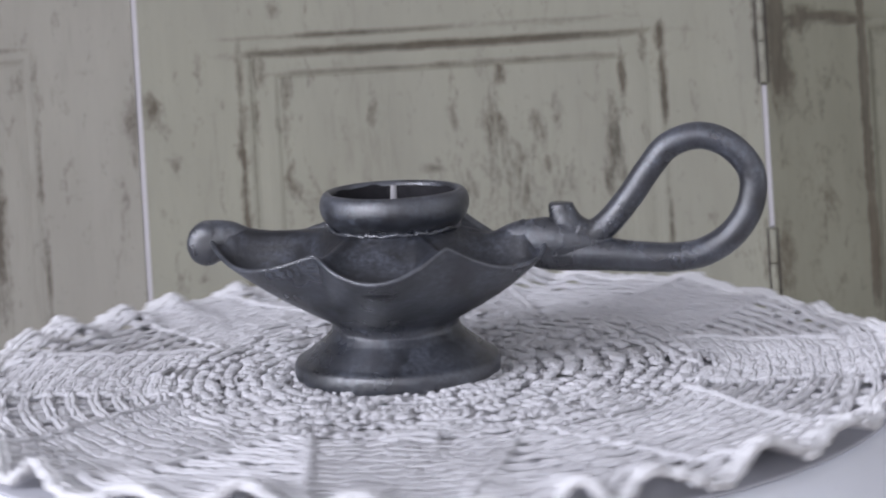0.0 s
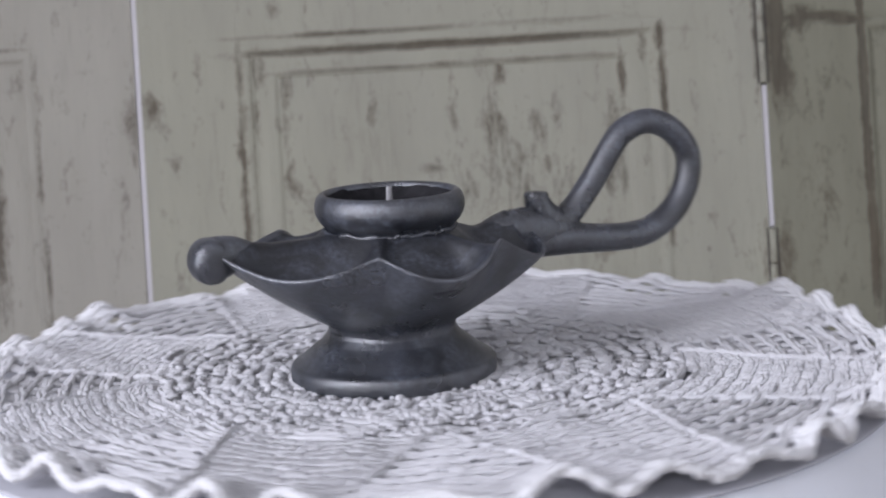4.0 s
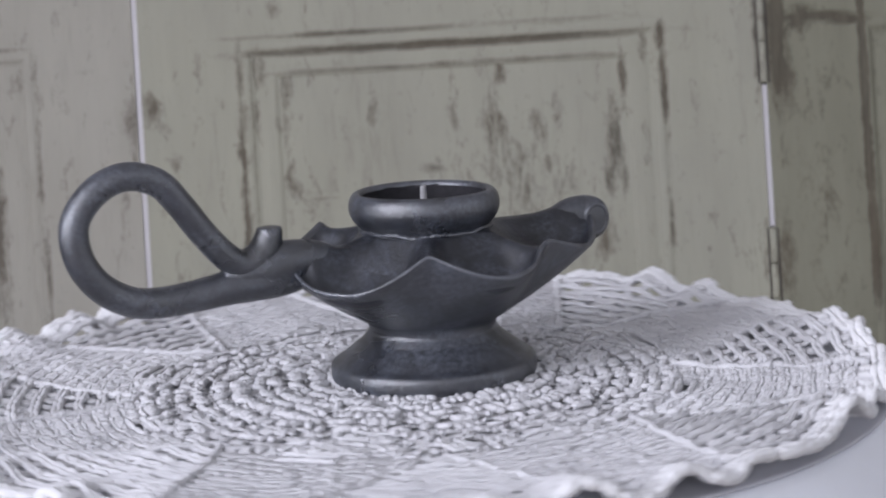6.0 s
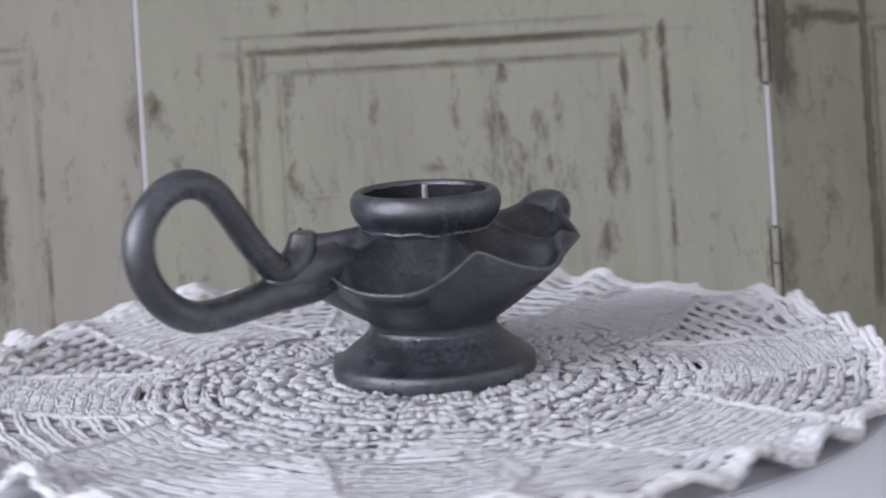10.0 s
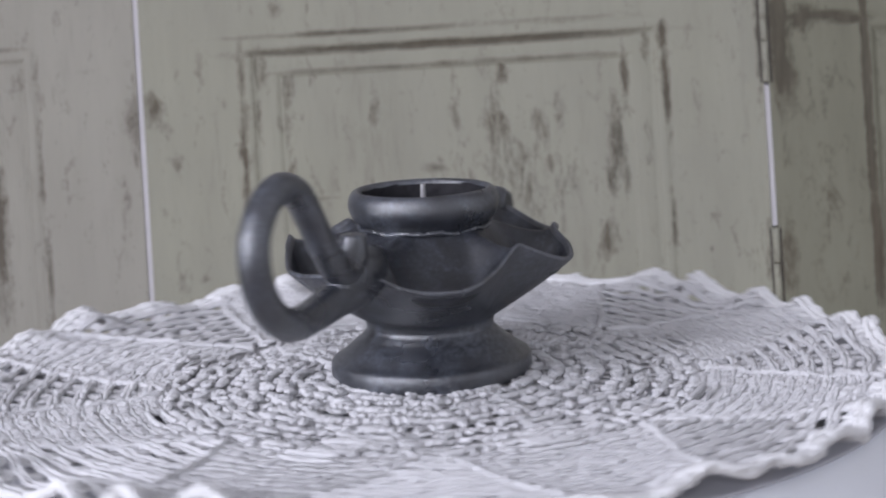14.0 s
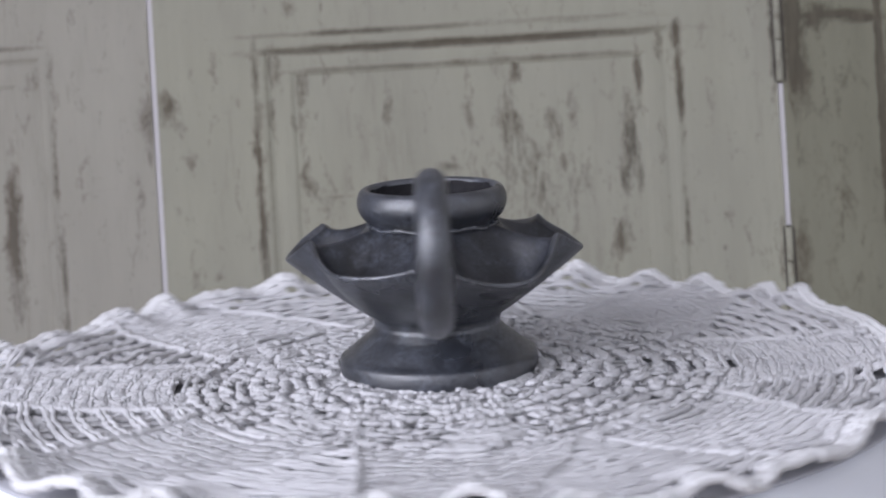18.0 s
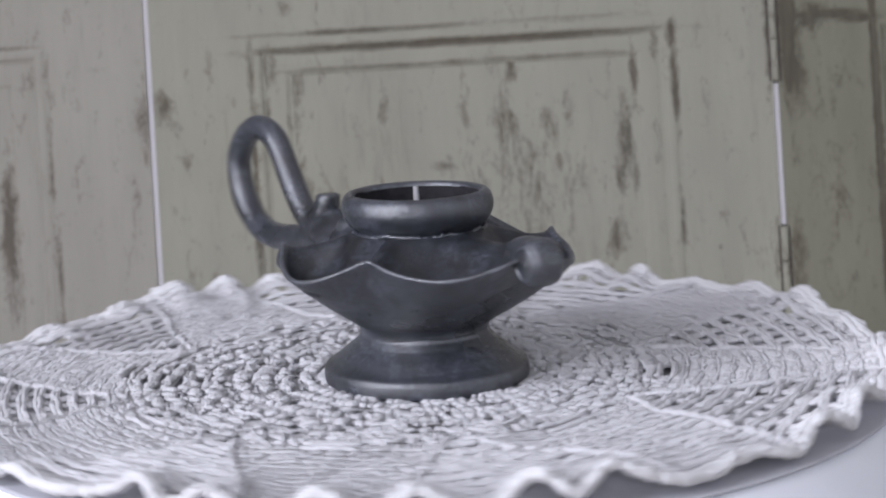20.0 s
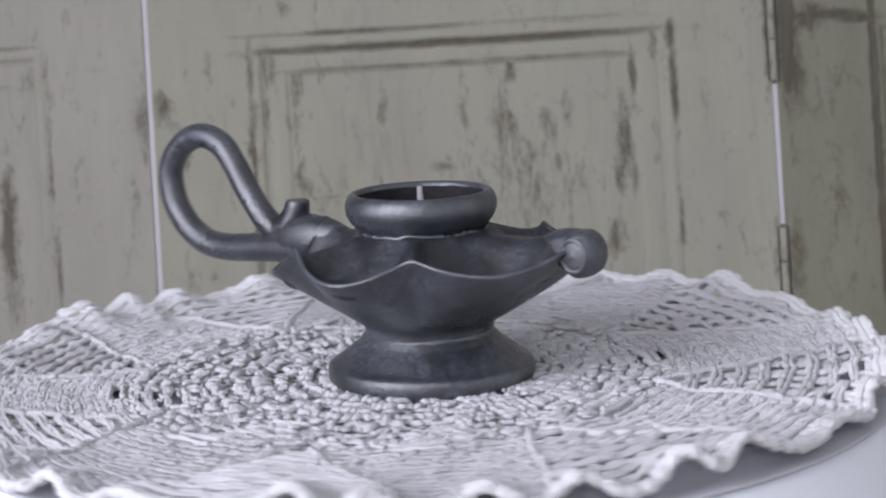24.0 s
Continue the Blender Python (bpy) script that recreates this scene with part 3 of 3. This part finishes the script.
for s in range(SECTORS):
    # a ladder: the bars between its slots
    middle = radians(PHASE) + TAU * (s + 0.5) / SECTORS
    for sr, half, drift in SLOTS:
        for r in (sr - 2.3, sr + 2.3):
            bow, tip = jit(0.5), jit(0.05)
            bar = [(lay(r + bow * math.sin(k * 0.31) + jit(0.2), middle + (drift + half * (k / 5 - 1 + tip) * 1.15) / r, 0.3 + jit(0.15)), 0.9 + jit(0.15)) for k in range(11)]
            crochet("ladder_bar", [], [bar])

    # a leaf: rows of upright stitches, each closed by a chain
    made = []
    r = 89.5
    while r < EDGE - 7:
        count = int(TAU * r / SECTORS / 1.95)
        for i in range(count):
            a = middle + TAU / SECTORS * ((i + jit(0.25)) / count - 0.5)
            wob = 0.9 * noise.noise((math.cos(a) * 11, math.sin(a) * 11, r / 14)) + jit(0.3)
            if zone(r + 0.5 * ROW, a) != "leaf":
                continue
            big = rng.uniform(0.8, 1.15)
            made.append((lay(r + wob + 0.1, a + jit(0.5) / r, -0.35 + jit(0.15)), lay(r + wob + ROW - 0.5, a + jit(0.8) / r, -0.2 + jit(0.3)), 0.92 * big, 0.7 * big))
            if rng.random() < 0.85:
                made.append((lay(r + wob + ROW - 0.3 + jit(0.35), a - 1.2 / r, -0.12 + jit(0.18)), lay(r + wob + ROW - 0.3 + jit(0.35), a + 1.2 / r, -0.12 + jit(0.18)), 0.66 * big, 0.62 * big))
            if rng.random() < 0.16:
                made.append(nub(r + wob + jit(2), a, rng.uniform(0.5, 0.8), 0.25 + jit(0.3)))
        r += ROW
    crochet("leaf", made, [])

    # a net wedge: a chain along each row, with groups of posts between the holes
    middle = radians(PHASE) + TAU * s / SECTORS
    chains, made, row, r = [], [], 0, TIP + 6.0
    while r < EDGE - 5:
        half = FLARE * (r - TIP) / r + 1.0 / r
        n = max(3, int(2 * half * r / 1.8))
        for out, high in ((0.0, 0.7), (1.6, 0.4)):
            chains.append([(lay(r + out + jit(0.5), middle + half * (2 * k / n - 1), high + jit(0.4)), 0.95 + jit(0.25)) for k in range(n + 1)])
        wide = 7.4
        m = int(half * r / wide) + 1
        for k in range(-m, m + 1):
            a = middle + (k + 0.5 * (row % 2) + jit(0.12)) * wide / r
            if in_wedge(r, a)[0] > 0.8:
                for side in (-0.9, 0.2, 1.1):
                    made.append((lay(r + 1.4, a + (side + jit(0.3)) / r, -0.2 + jit(0.3)), lay(r + NET_ROW + 0.4, a + (side * 1.15 + jit(0.6)) / r, 0.0 + jit(0.4)), 0.85 + jit(0.2), 0.8))
                for b in range(2):
                    if rng.random() < 0.4:
                        made.append(nub(r + NET_ROW * rng.uniform(0.75, 1.1), a + jit(1.5) / r, rng.uniform(0.6, 1.0), 0.5 + jit(0.3)))
        row, r = row + 1, r + NET_ROW
    crochet("net_wedge", made, chains)

    # the raised ribs where the leaves meet this wedge
    for side in (1, -1):
        line = []
        for k in range(45):
            ahead = 1.5 + 64.0 * k / 44
            across = side * (FLARE * ahead + 0.9)
            r = math.hypot(TIP + ahead, across)
            a = middle + math.atan2(across, TIP + ahead)
            if r < EDGE - 3:
                line.append((lay(r, a, 0.6 + jit(0.35)) + np.array((jit(0.3), jit(0.3), 0)), 1.15 + jit(0.3)))
        crochet("rib", [], [line])

# the close border that climbs the ruffle: two rows of posts with nubs between them
for r0, r1, count in ((EDGE - 7.0, EDGE - 0.5, 400),):
    made = []
    for i in range(count):
        a = TAU * (i + jit(0.35)) / count
        if rng.random() < 0.88:
            made.append((lay(r0 + jit(0.5), a, -0.1 + jit(0.4)), lay(r1 + jit(0.5), a + jit(0.01), 0.0 + jit(0.4)), 1.0 + jit(0.25), 0.9))
        if rng.random() < 0.7:
            made.append(nub(r1 - rng.uniform(0, 4), a, rng.uniform(0.6, 1.15), 0.3 + jit(0.5)))
    crochet("border_round", made, [], yarn=EDGE_YARN)


def edge_line(out, dz, size, count, vary):
    line = []
    for k in range(count):
        a = TAU * k / count
        w = 1 + vary * math.sin(0.9 * k) + 0.3 * noise.noise((math.cos(a) * 60, math.sin(a) * 60, 1.0))
        line.append((lay(out + 1.0 * noise.noise((math.cos(a) * 40, math.sin(a) * 40, 5.0)), a, dz + 0.6 * noise.noise((math.cos(a) * 50, math.sin(a) * 50, 9.0))), size * w))
    return line + [line[0]]


crochet("edging", [], [edge_line(EDGE + 0.6, 0.5, 1.75, 1440, 0.10), edge_line(EDGE - 2.0, 0.6, 1.2, 1300, 0.14)], "thick bright ruffled edging cord", 10, yarn=EDGE_YARN)
loops = []
for k in range(200):
    a = TAU * (k + jit(0.4)) / 200
    p, q = lay(EDGE + 1, a, 0.6), lay(EDGE + 1, a + 0.022, 0.6)
    if rng.random() < 0.5:
        tip = lay(EDGE + rng.uniform(1.6, 3.2), a + 0.011, 1.2 + rng.uniform(-0.5, 1.8))
        loops += [(p, tip, 0.85, 0.85), (tip, q, 0.85, 0.85)]
    else:
        loops.append(nub(EDGE + jit(1.2), a, rng.uniform(0.9, 1.5), 0.8 + jit(0.6)))
crochet("picot_edging", loops, [], yarn=EDGE_YARN)
# ---------------------------------------------------------------- lamp-shaped candle holder
# Its own plan in millimetres: x towards the handle, z up, the foot's centre at the origin.
LAMP_PLACE = pose(-0.00552, 0.0039, 0.0, 0, 0, -5.35)
lamp = thing("oil_lamp_candle", "dark grey genie-lamp candle with scalloped rim and loop handle", "candle")
SIDES = 192


# the rim on either side, from the handle (0) to the spout (180): degrees and height of its cusps, and of the lips between them
CUSPS = {1: [(0, 46.0), (62, 48.9), (123, 48.0), (180, 50.5)], -1: [(0, 46.0), (62, 49.8), (118, 48.4), (180, 50.5)]}
LIPS = {1: [(32, 37.2), (93, 40.3), (151, 42.6)], -1: [(36, 41.2), (91, 40.4), (149, 42.0)]}
# the lips swing out between the pinched cusps: degrees and radius
REACH = [(0, 51.0), (12, 52.4), (24, 52.6), (36, 51.4), (50, 48.2), (62, 45.8), (76, 48.2), (92, 49.8), (107, 47.8), (120, 44.0), (134, 48.6), (150, 53.4), (165, 57.6), (174, 60.4), (180, 61.5)]


def lobes(a):
    """Height and radius of the scalloped rim at the angle a from the handle."""
    a = (a + 180) % 360 - 180
    d, side = abs(a), 1 if a >= 0 else -1
    z = CUSPS[side][-1][1]
    for (d0, z0), (d1, z1), (dm, zm) in zip(CUSPS[side], CUSPS[side][1:], LIPS[side]):
        if d0 <= d <= d1:
            t, top = ((dm - d) / (dm - d0), z0) if d < dm else ((d - dm) / (d1 - dm), z1)
            power = 2.6 if (d0 == 0 and d < dm) else 2.0
            soft = t ** power * (1.5 - 0.5 * t) if power == 2.0 else t ** power
            z = zm + (top - zm) * (soft - (0.05 * t ** 12 if d0 or d > dm else 0))
            break
    pts = [2 * REACH[0][1] - REACH[1][1]] + [r for _, r in REACH] + [REACH[-1][1]]
    for k, ((d0, _), (d1, _)) in enumerate(zip(REACH, REACH[1:])):
        if d <= d1:
            t = (d - d0) / (d1 - d0)
            p0, p1, p2, p3 = pts[k:k + 4]
            return z, 0.5 * (2 * p1 + (p2 - p0) * t + (2 * p0 - 5 * p1 + 4 * p2 - p3) * t * t + (3 * p1 - p0 - 3 * p2 + p3) * t ** 3)
    return z, REACH[-1][1]


def crest(a):
    d = abs((a + 180) % 360 - 180)
    return max(math.exp(-((d - c) / 8) ** 2) for c in (0, 62, 120, 180))


def ring_at(fn):
    out = []
    for k in range(SIDES):
        a = 360 * k / SIDES
        r, z = fn(a)
        out.append(Vector((r * math.cos(radians(a)), r * math.sin(radians(a)), z)) * MM)
    return out


def lamp_part(name, bm, material, parent=None, label=""):
    bmesh.ops.transform(bm, matrix=LAMP_PLACE, verts=bm.verts)
    return part(name, bm, material, parent or lamp, label)


def foot_mesh():
    prof = [(31.5, 0.0), (33.4, 0.3), (34.1, 1.2), (34.3, 3.4), (34.0, 5.6), (33.0, 6.7), (31.2, 7.7), (28.4, 10.0), (25.6, 12.2), (23.7, 13.7), (22.9, 14.6), (22.3, 15.3), (21.6, 16.2), (21.2, 17.4)]
    bm = bmesh.new()
    rings = [ring_at(lambda a, r=r, z=z: (r * (1 + 0.018 * math.cos(2 * radians(a))), z)) for r, z in smooth_path(prof, 3)]
    return grid_skin(bm, rings, True, True, True)


def bowl_mesh():
    rings = []
    # outside of the bowl, from the waist to the rim
    for k in range(19):
        t = k / 18

        def outer(a, t=t):
            z1, r1 = lobes(a)
            z1 -= 1.0
            if t < 0.16:
                return 21.2 + 0.5 * (t / 0.16) ** 2, 15.5 + 4.0 * t / 0.16
            u = (t - 0.16) / 0.84
            r1 = 50.0 + 3.0 * math.cos(radians(2 * a)) + (r1 - 50.0 - 3.0 * math.cos(radians(2 * a))) * u ** 1.4
            z1 = 42.0 + (z1 - 42.0) * u ** 0.8
            r = 21.7 + (r1 - 21.7) * (u + 0.16 * u * (1 - u))
            return r, 19.5 + (z1 - 19.5) * (0.86 * u + 0.14 * u ** 3)
        rings.append(ring_at(outer))
    # rounded lip
    for dr, dz in ((0.3, 0.1), (0.2, 0.75), (-0.35, 1.05), (-1.2, 0.7), (-2.0, -0.3)):
        rings.append(ring_at(lambda a, dr=dr, dz=dz: (lobes(a)[1] + dr, lobes(a)[0] - 0.6 + dz)))
    bm = bmesh.new()
    return grid_skin(bm, rings, True, False, False)


def dish_mesh():
    """The hollow between the rim and the cup, with soft folds running up from the cusps."""
    rings = []
    for k in range(0, 19):
        t = k / 18

        def hollow(a, t=t):
            z1, r1 = lobes(a)
            c = crest(a)
            z0, r0 = z1 - 0.95, r1 - 2.0
            r = r0 + (21.2 - r0) * t
            ease = t ** (1.75 - 0.7 * c)
            dip = (8.5 - 7.0 * c) * math.sin(math.pi * min(1, t * 1.02) ** 0.75) * (1 - 0.5 * t)
            z = z0 + (50.8 - z0) * ease - dip
            inside = step01((r1 - 2.2 - r) / 4.5)
            d = abs((a + 180) % 360 - 180)
            # the spine that runs out to the spout
            spine = math.exp(-(((180 - d) * radians(1) * r) / 7.0) ** 2) * inside
            top = 50.2 + 4.4 * max(0.0, (r - 40) / 20) ** 1.5
            z += max(0.0, top - z) * spine
            # and the saddle towards the handle
            saddle = math.exp(-((d * radians(1) * r) / 7.5) ** 2) * inside
            return r, z + max(0.0, 47.6 + 0.40 * max(0.0, r - 34) + 0.2 * max(0.0, 30 - r) - z) * saddle
        rings.append(ring_at(hollow))
    return grid_skin(bmesh.new(), rings, True, False, False)


def cup_mesh():
    prof = [(20.8, 48.5), (21.0, 50.4), (21.9, 51.9), (23.4, 53.4), (24.6, 55.6), (25.1, 58), (24.7, 60.6), (23.7, 62.3), (22.4, 63), (21.3, 62.5), (20.8, 61.4)]
    bm = bmesh.new()
    rings = [[p + Vector((0.0013, 0, 0)) for p in ring_at(lambda a, r=r, z=z: (r + 0.15 * math.sin(radians(3 * a + 40)), z))] for r, z in smooth_path(prof, 3)]
    return grid_skin(bm, rings)


def handle_mesh():
    pts = [(61.0, 0, 46.6, 5.0), (66.0, 0.4, 44.8, 4.8), (71.8, 0.8, 48.8, 4.5), (78.5, 0.6, 57.2, 4.4), (84.6, 0.2, 66.6, 4.4),
           (91.0, 0, 73.8, 4.5), (100.8, 0, 76.6, 4.5), (110.2, 0, 73.0, 4.5), (117.0, 0, 64.4, 4.5), (116.8, 0, 53.8, 4.6), (111.4, 0, 44.4, 4.7), (102.4, 0, 38.2, 4.8),
           (92.5, -0.2, 36.4, 4.9), (80.6, -0.4, 37.0, 5.1), (70.0, -0.4, 38.2, 5.6), (60.0, 0, 38.8, 6.0), (52.0, 0, 39.2, 5.8), (45.0, 0, 40.6, 5.0)]
    sm = smooth_path(pts, 7)
    path = [Vector((p[0] * (1 + 0.021 * min(1, max(0, (p[0] - 55) / 30))), p[1], p[2] + 0.9)) * MM for p in sm]
    bm = bmesh.new()
    return grid_skin(bm, tube_rings(path, [p[3] * MM for p in sm], 28, 1.02), True, True, True)


def knob_mesh():
    """The thumb rest: the end of the bar, turned up and cut off flat."""
    bm = bmesh.new()
    pts = [(67.0, 0.4, 45.6, 4.7), (62.5, 0.2, 46.6, 5.1), (59.0, 0, 49.6, 5.1), (57.4, 0, 53.2, 4.6), (56.9, 0, 55.4, 4.25), (56.8, 0, 56.4, 4.0), (56.8, 0, 56.8, 3.3)]
    sm = smooth_path(pts, 4)
    return grid_skin(bm, tube_rings([Vector(p[:3]) * MM for p in sm], [p[3] * MM for p in sm], 24, 1.0), True, True, True)


def nozzle_mesh():
    """The spine from the cup to the rolled tip of the spout."""
    bm = bmesh.new()
    pts = [(-44.0, 0, 46.0, 3.4), (-50.0, 0, 47.0, 4.9), (-55.0, 0, 47.8, 6.2), (-59.5, 0, 47.4, 7.1), (-63.0, 0, 46.8, 6.8), (-65.5, 0, 46.6, 4.6), (-67.0, 0, 46.6, 1.2)]
    sm = smooth_path(pts, 5)
    return grid_skin(bm, tube_rings([Vector(p[:3]) * MM for p in sm], [p[3] * MM for p in sm], 32, 0.88), True, True, True)


def roll_mesh():
    """The rolled end of the spout: a short barrel across it, a little taller than deep."""
    bm = bmesh.new()
    rings = []
    for y, k in ((-6.3, 0.35), (-6.0, 0.62), (-5.2, 0.84), (-3.8, 0.96), (-1.9, 1.0), (0.0, 1.0), (1.9, 1.0), (3.8, 0.96), (5.2, 0.84), (6.0, 0.62), (6.3, 0.35)):
        rings.append([Vector((-62.6 + 6.6 * k * math.cos(a), y, 46.7 + 7.5 * k * math.sin(a))) * MM for a in (TAU * i / 36 for i in range(36))])
    return grid_skin(bm, rings, True, True, True)


def volute_mesh(y):
    """The raised ring and boss on an end of the roll."""
    bm = bmesh.new()
    prof = [(5.9, -1.0), (5.9, 0.1), (5.4, 0.7), (4.7, 0.8), (4.1, 0.4), (3.7, -0.1), (2.7, -0.1), (2.2, 0.4), (1.3, 0.8), (0.3, 0.9)]
    rings = [[Vector((-62.6 + 0.9 * r * math.cos(a), y + out, 46.7 + r * math.sin(a))) * MM for a in (TAU * k / 36 for k in range(36))] for r, out in prof]
    return grid_skin(bm, rings, True, True, True)


def seam_mesh():
    """The lumpy joint where the cup was set on the shoulder."""
    bm = bmesh.new()
    rings = []
    for k in range(144):
        a = TAU * k / 144
        w = noise.noise((math.cos(a) * 3.2, math.sin(a) * 3.2, 1.0))
        q = noise.noise((math.cos(a) * 22, math.sin(a) * 22, 4.0))
        c = Vector(((21.7 + 0.5 * w) * math.cos(a) + 0.8, (21.7 + 0.5 * w) * math.sin(a), 50.6 + 1.1 * w + 0.5 * q)) * MM
        r = (0.75 + 0.4 * q) * MM
        out = Vector((math.cos(a), math.sin(a), 0))
        rings.append([c + out * (r * math.cos(b)) + Vector((0, 0, r * math.sin(b))) for b in (TAU * i / 10 for i in range(10))])
    rings.append(rings[0])
    return grid_skin(bm, rings)


foot = lamp_part("foot", foot_mesh(), PEWTER)
bowl = lamp_part("bowl", bowl_mesh(), PEWTER, label="scalloped bowl with burnished rim")
dish = lamp_part("dish", dish_mesh(), PEWTER_SHADED, bowl, "hollow with its shade in a darker colour")
cup = lamp_part("cup", cup_mesh(), PEWTER)
handle = lamp_part("handle", handle_mesh(), PEWTER, label="loop handle of round bar")


def root_mesh():
    """The swelling where both ends of the bar run into the bowl."""
    bm = bmesh.new()
    pts = [(36.0, 0, 42.6, 5.6), (42.0, 0, 43.6, 7.2), (48.0, 0, 43.7, 8.1), (53.0, 0, 43.6, 8.4), (58.0, 0, 43.0, 8.2), (63.0, 0, 42.6, 7.2), (68.0, 0.2, 42.0, 6.0), (73.0, 0.2, 41.2, 4.0)]
    sm = smooth_path(pts, 5)
    return grid_skin(bm, tube_rings([Vector(p[:3]) * MM for p in sm], [p[3] * MM for p in sm], 32, 0.78), True, True, True)


lamp_part("root", root_mesh(), PEWTER, handle)
lamp_part("thumb_knob", knob_mesh(), PEWTER, handle)
nozzle = lamp_part("spout", nozzle_mesh(), PEWTER)
roll = lamp_part("rolled_tip", roll_mesh(), PEWTER, nozzle)
lamp_part("volute", volute_mesh(5.6), PEWTER, nozzle)
lamp_part("seam", seam_mesh(), PEWTER, cup)


def wax_mesh():
    bm = bmesh.new()
    rings = []
    for r, z in ((20.9, 61.8), (20.5, 59.6), (20.2, 56.5), (20.1, 54.0), (19.0, 52.6), (14.0, 52.2), (8.0, 52.2), (3.0, 52.8), (1.0, 53.2)):
        rings.append([p + Vector((0.0013, 0, 0.0012 * (noise.noise(p * 180) - 0.2))) for p in ring_at(lambda a, r=r, z=z: (r, z))])
    return grid_skin(bm, rings, True, False, True)


def wick_mesh():
    bm = bmesh.new()
    sm = smooth_path([(1.1, 0, 52, 1.3), (1.1, 0, 56, 1.3), (1.3, 0.1, 60, 1.2), (1.4, 0.2, 64.2, 1.0)], 5)
    rings = tube_rings([Vector(p[:3]) * MM for p in sm], [p[3] * MM for p in sm], 10, 0.8)
    return grid_skin(bm, rings, True, True, True)


lamp_part("wax", wax_mesh(), BLACK_WAX, label="rough black wax lining the cup")
lamp_part("wick", wick_mesh(), WICK, label="short white wick")


# ---------------------------------------------------------------- motion
# seconds, turn of the table (degrees, clockwise seen from above)
TURNS = [
    (0, 0.6), (0.25, 23.9), (0.5, 49.8), (0.75, 74.6), (1, 97.2), (1.25, 116.9), (1.5, 135.5), (1.75, 153),
    (2, 171.6), (2.25, 188.5), (2.5, 204.8), (2.75, 222.1), (3, 241.4), (3.25, 260), (3.5, 283.8), (3.75, 308.4),
    (4, 329.7), (4.25, 353.7), (4.5, 377.1), (4.75, 400.2), (5, 423.7), (5.25, 446.8), (5.5, 470.8), (5.75, 490.6),
    (6, 507.9), (6.25, 526.3), (6.5, 544.6), (6.75, 561), (7, 577.1), (7.25, 595.6), (7.5, 614.7), (7.75, 636.1),
    (8, 658.1), (8.25, 683.1), (8.5, 707.8), (8.75, 732.4), (9, 755.6), (9.25, 780.6), (9.5, 807), (9.75, 829.2),
    (10, 848.7), (10.25, 868), (10.5, 884.9), (10.75, 900.5), (11, 915.9), (11.25, 930.4), (11.5, 948.9), (11.75, 970),
    (12, 990.5), (12.25, 1015.7), (12.5, 1040.9), (12.75, 1064.6), (13, 1090.5), (13.25, 1117.5), (13.5, 1144), (13.75, 1167),
    (14, 1188.3), (14.25, 1209.6), (14.5, 1229.6), (14.75, 1249.2), (15, 1264.8), (15.25, 1280.1), (15.5, 1297.5), (15.75, 1315.2),
    (16, 1334), (16.25, 1355.6), (16.5, 1378.8), (16.75, 1401), (17, 1425.9), (17.25, 1451.4), (17.5, 1478.3), (17.75, 1502.2),
    (18, 1525.1), (18.25, 1547), (18.5, 1568), (18.75, 1587.3), (19, 1604.7), (19.25, 1618.8), (19.5, 1633.9), (19.75, 1650.1),
    (20, 1670.3), (20.25, 1691.2), (20.5, 1713.8), (20.75, 1735.7), (21, 1759.7), (21.25, 1784.9), (21.5, 1810.7), (21.75, 1834.4),
    (22, 1859.2), (22.25, 1883.2), (22.5, 1907.2), (22.75, 1926.5), (23, 1944.4), (23.25, 1961.9), (23.5, 1981.2), (23.75, 1997.4),
    (24, 2014.2),
]


def motions():
    """The turntable, the doily and the lamp go round together."""
    rows = [(t, pose(0, 0, 0, 0, 0, -a)) for t, a in TURNS]
    for ob in (turntable, doily, lamp):
        walk(ob, rows)


motions()
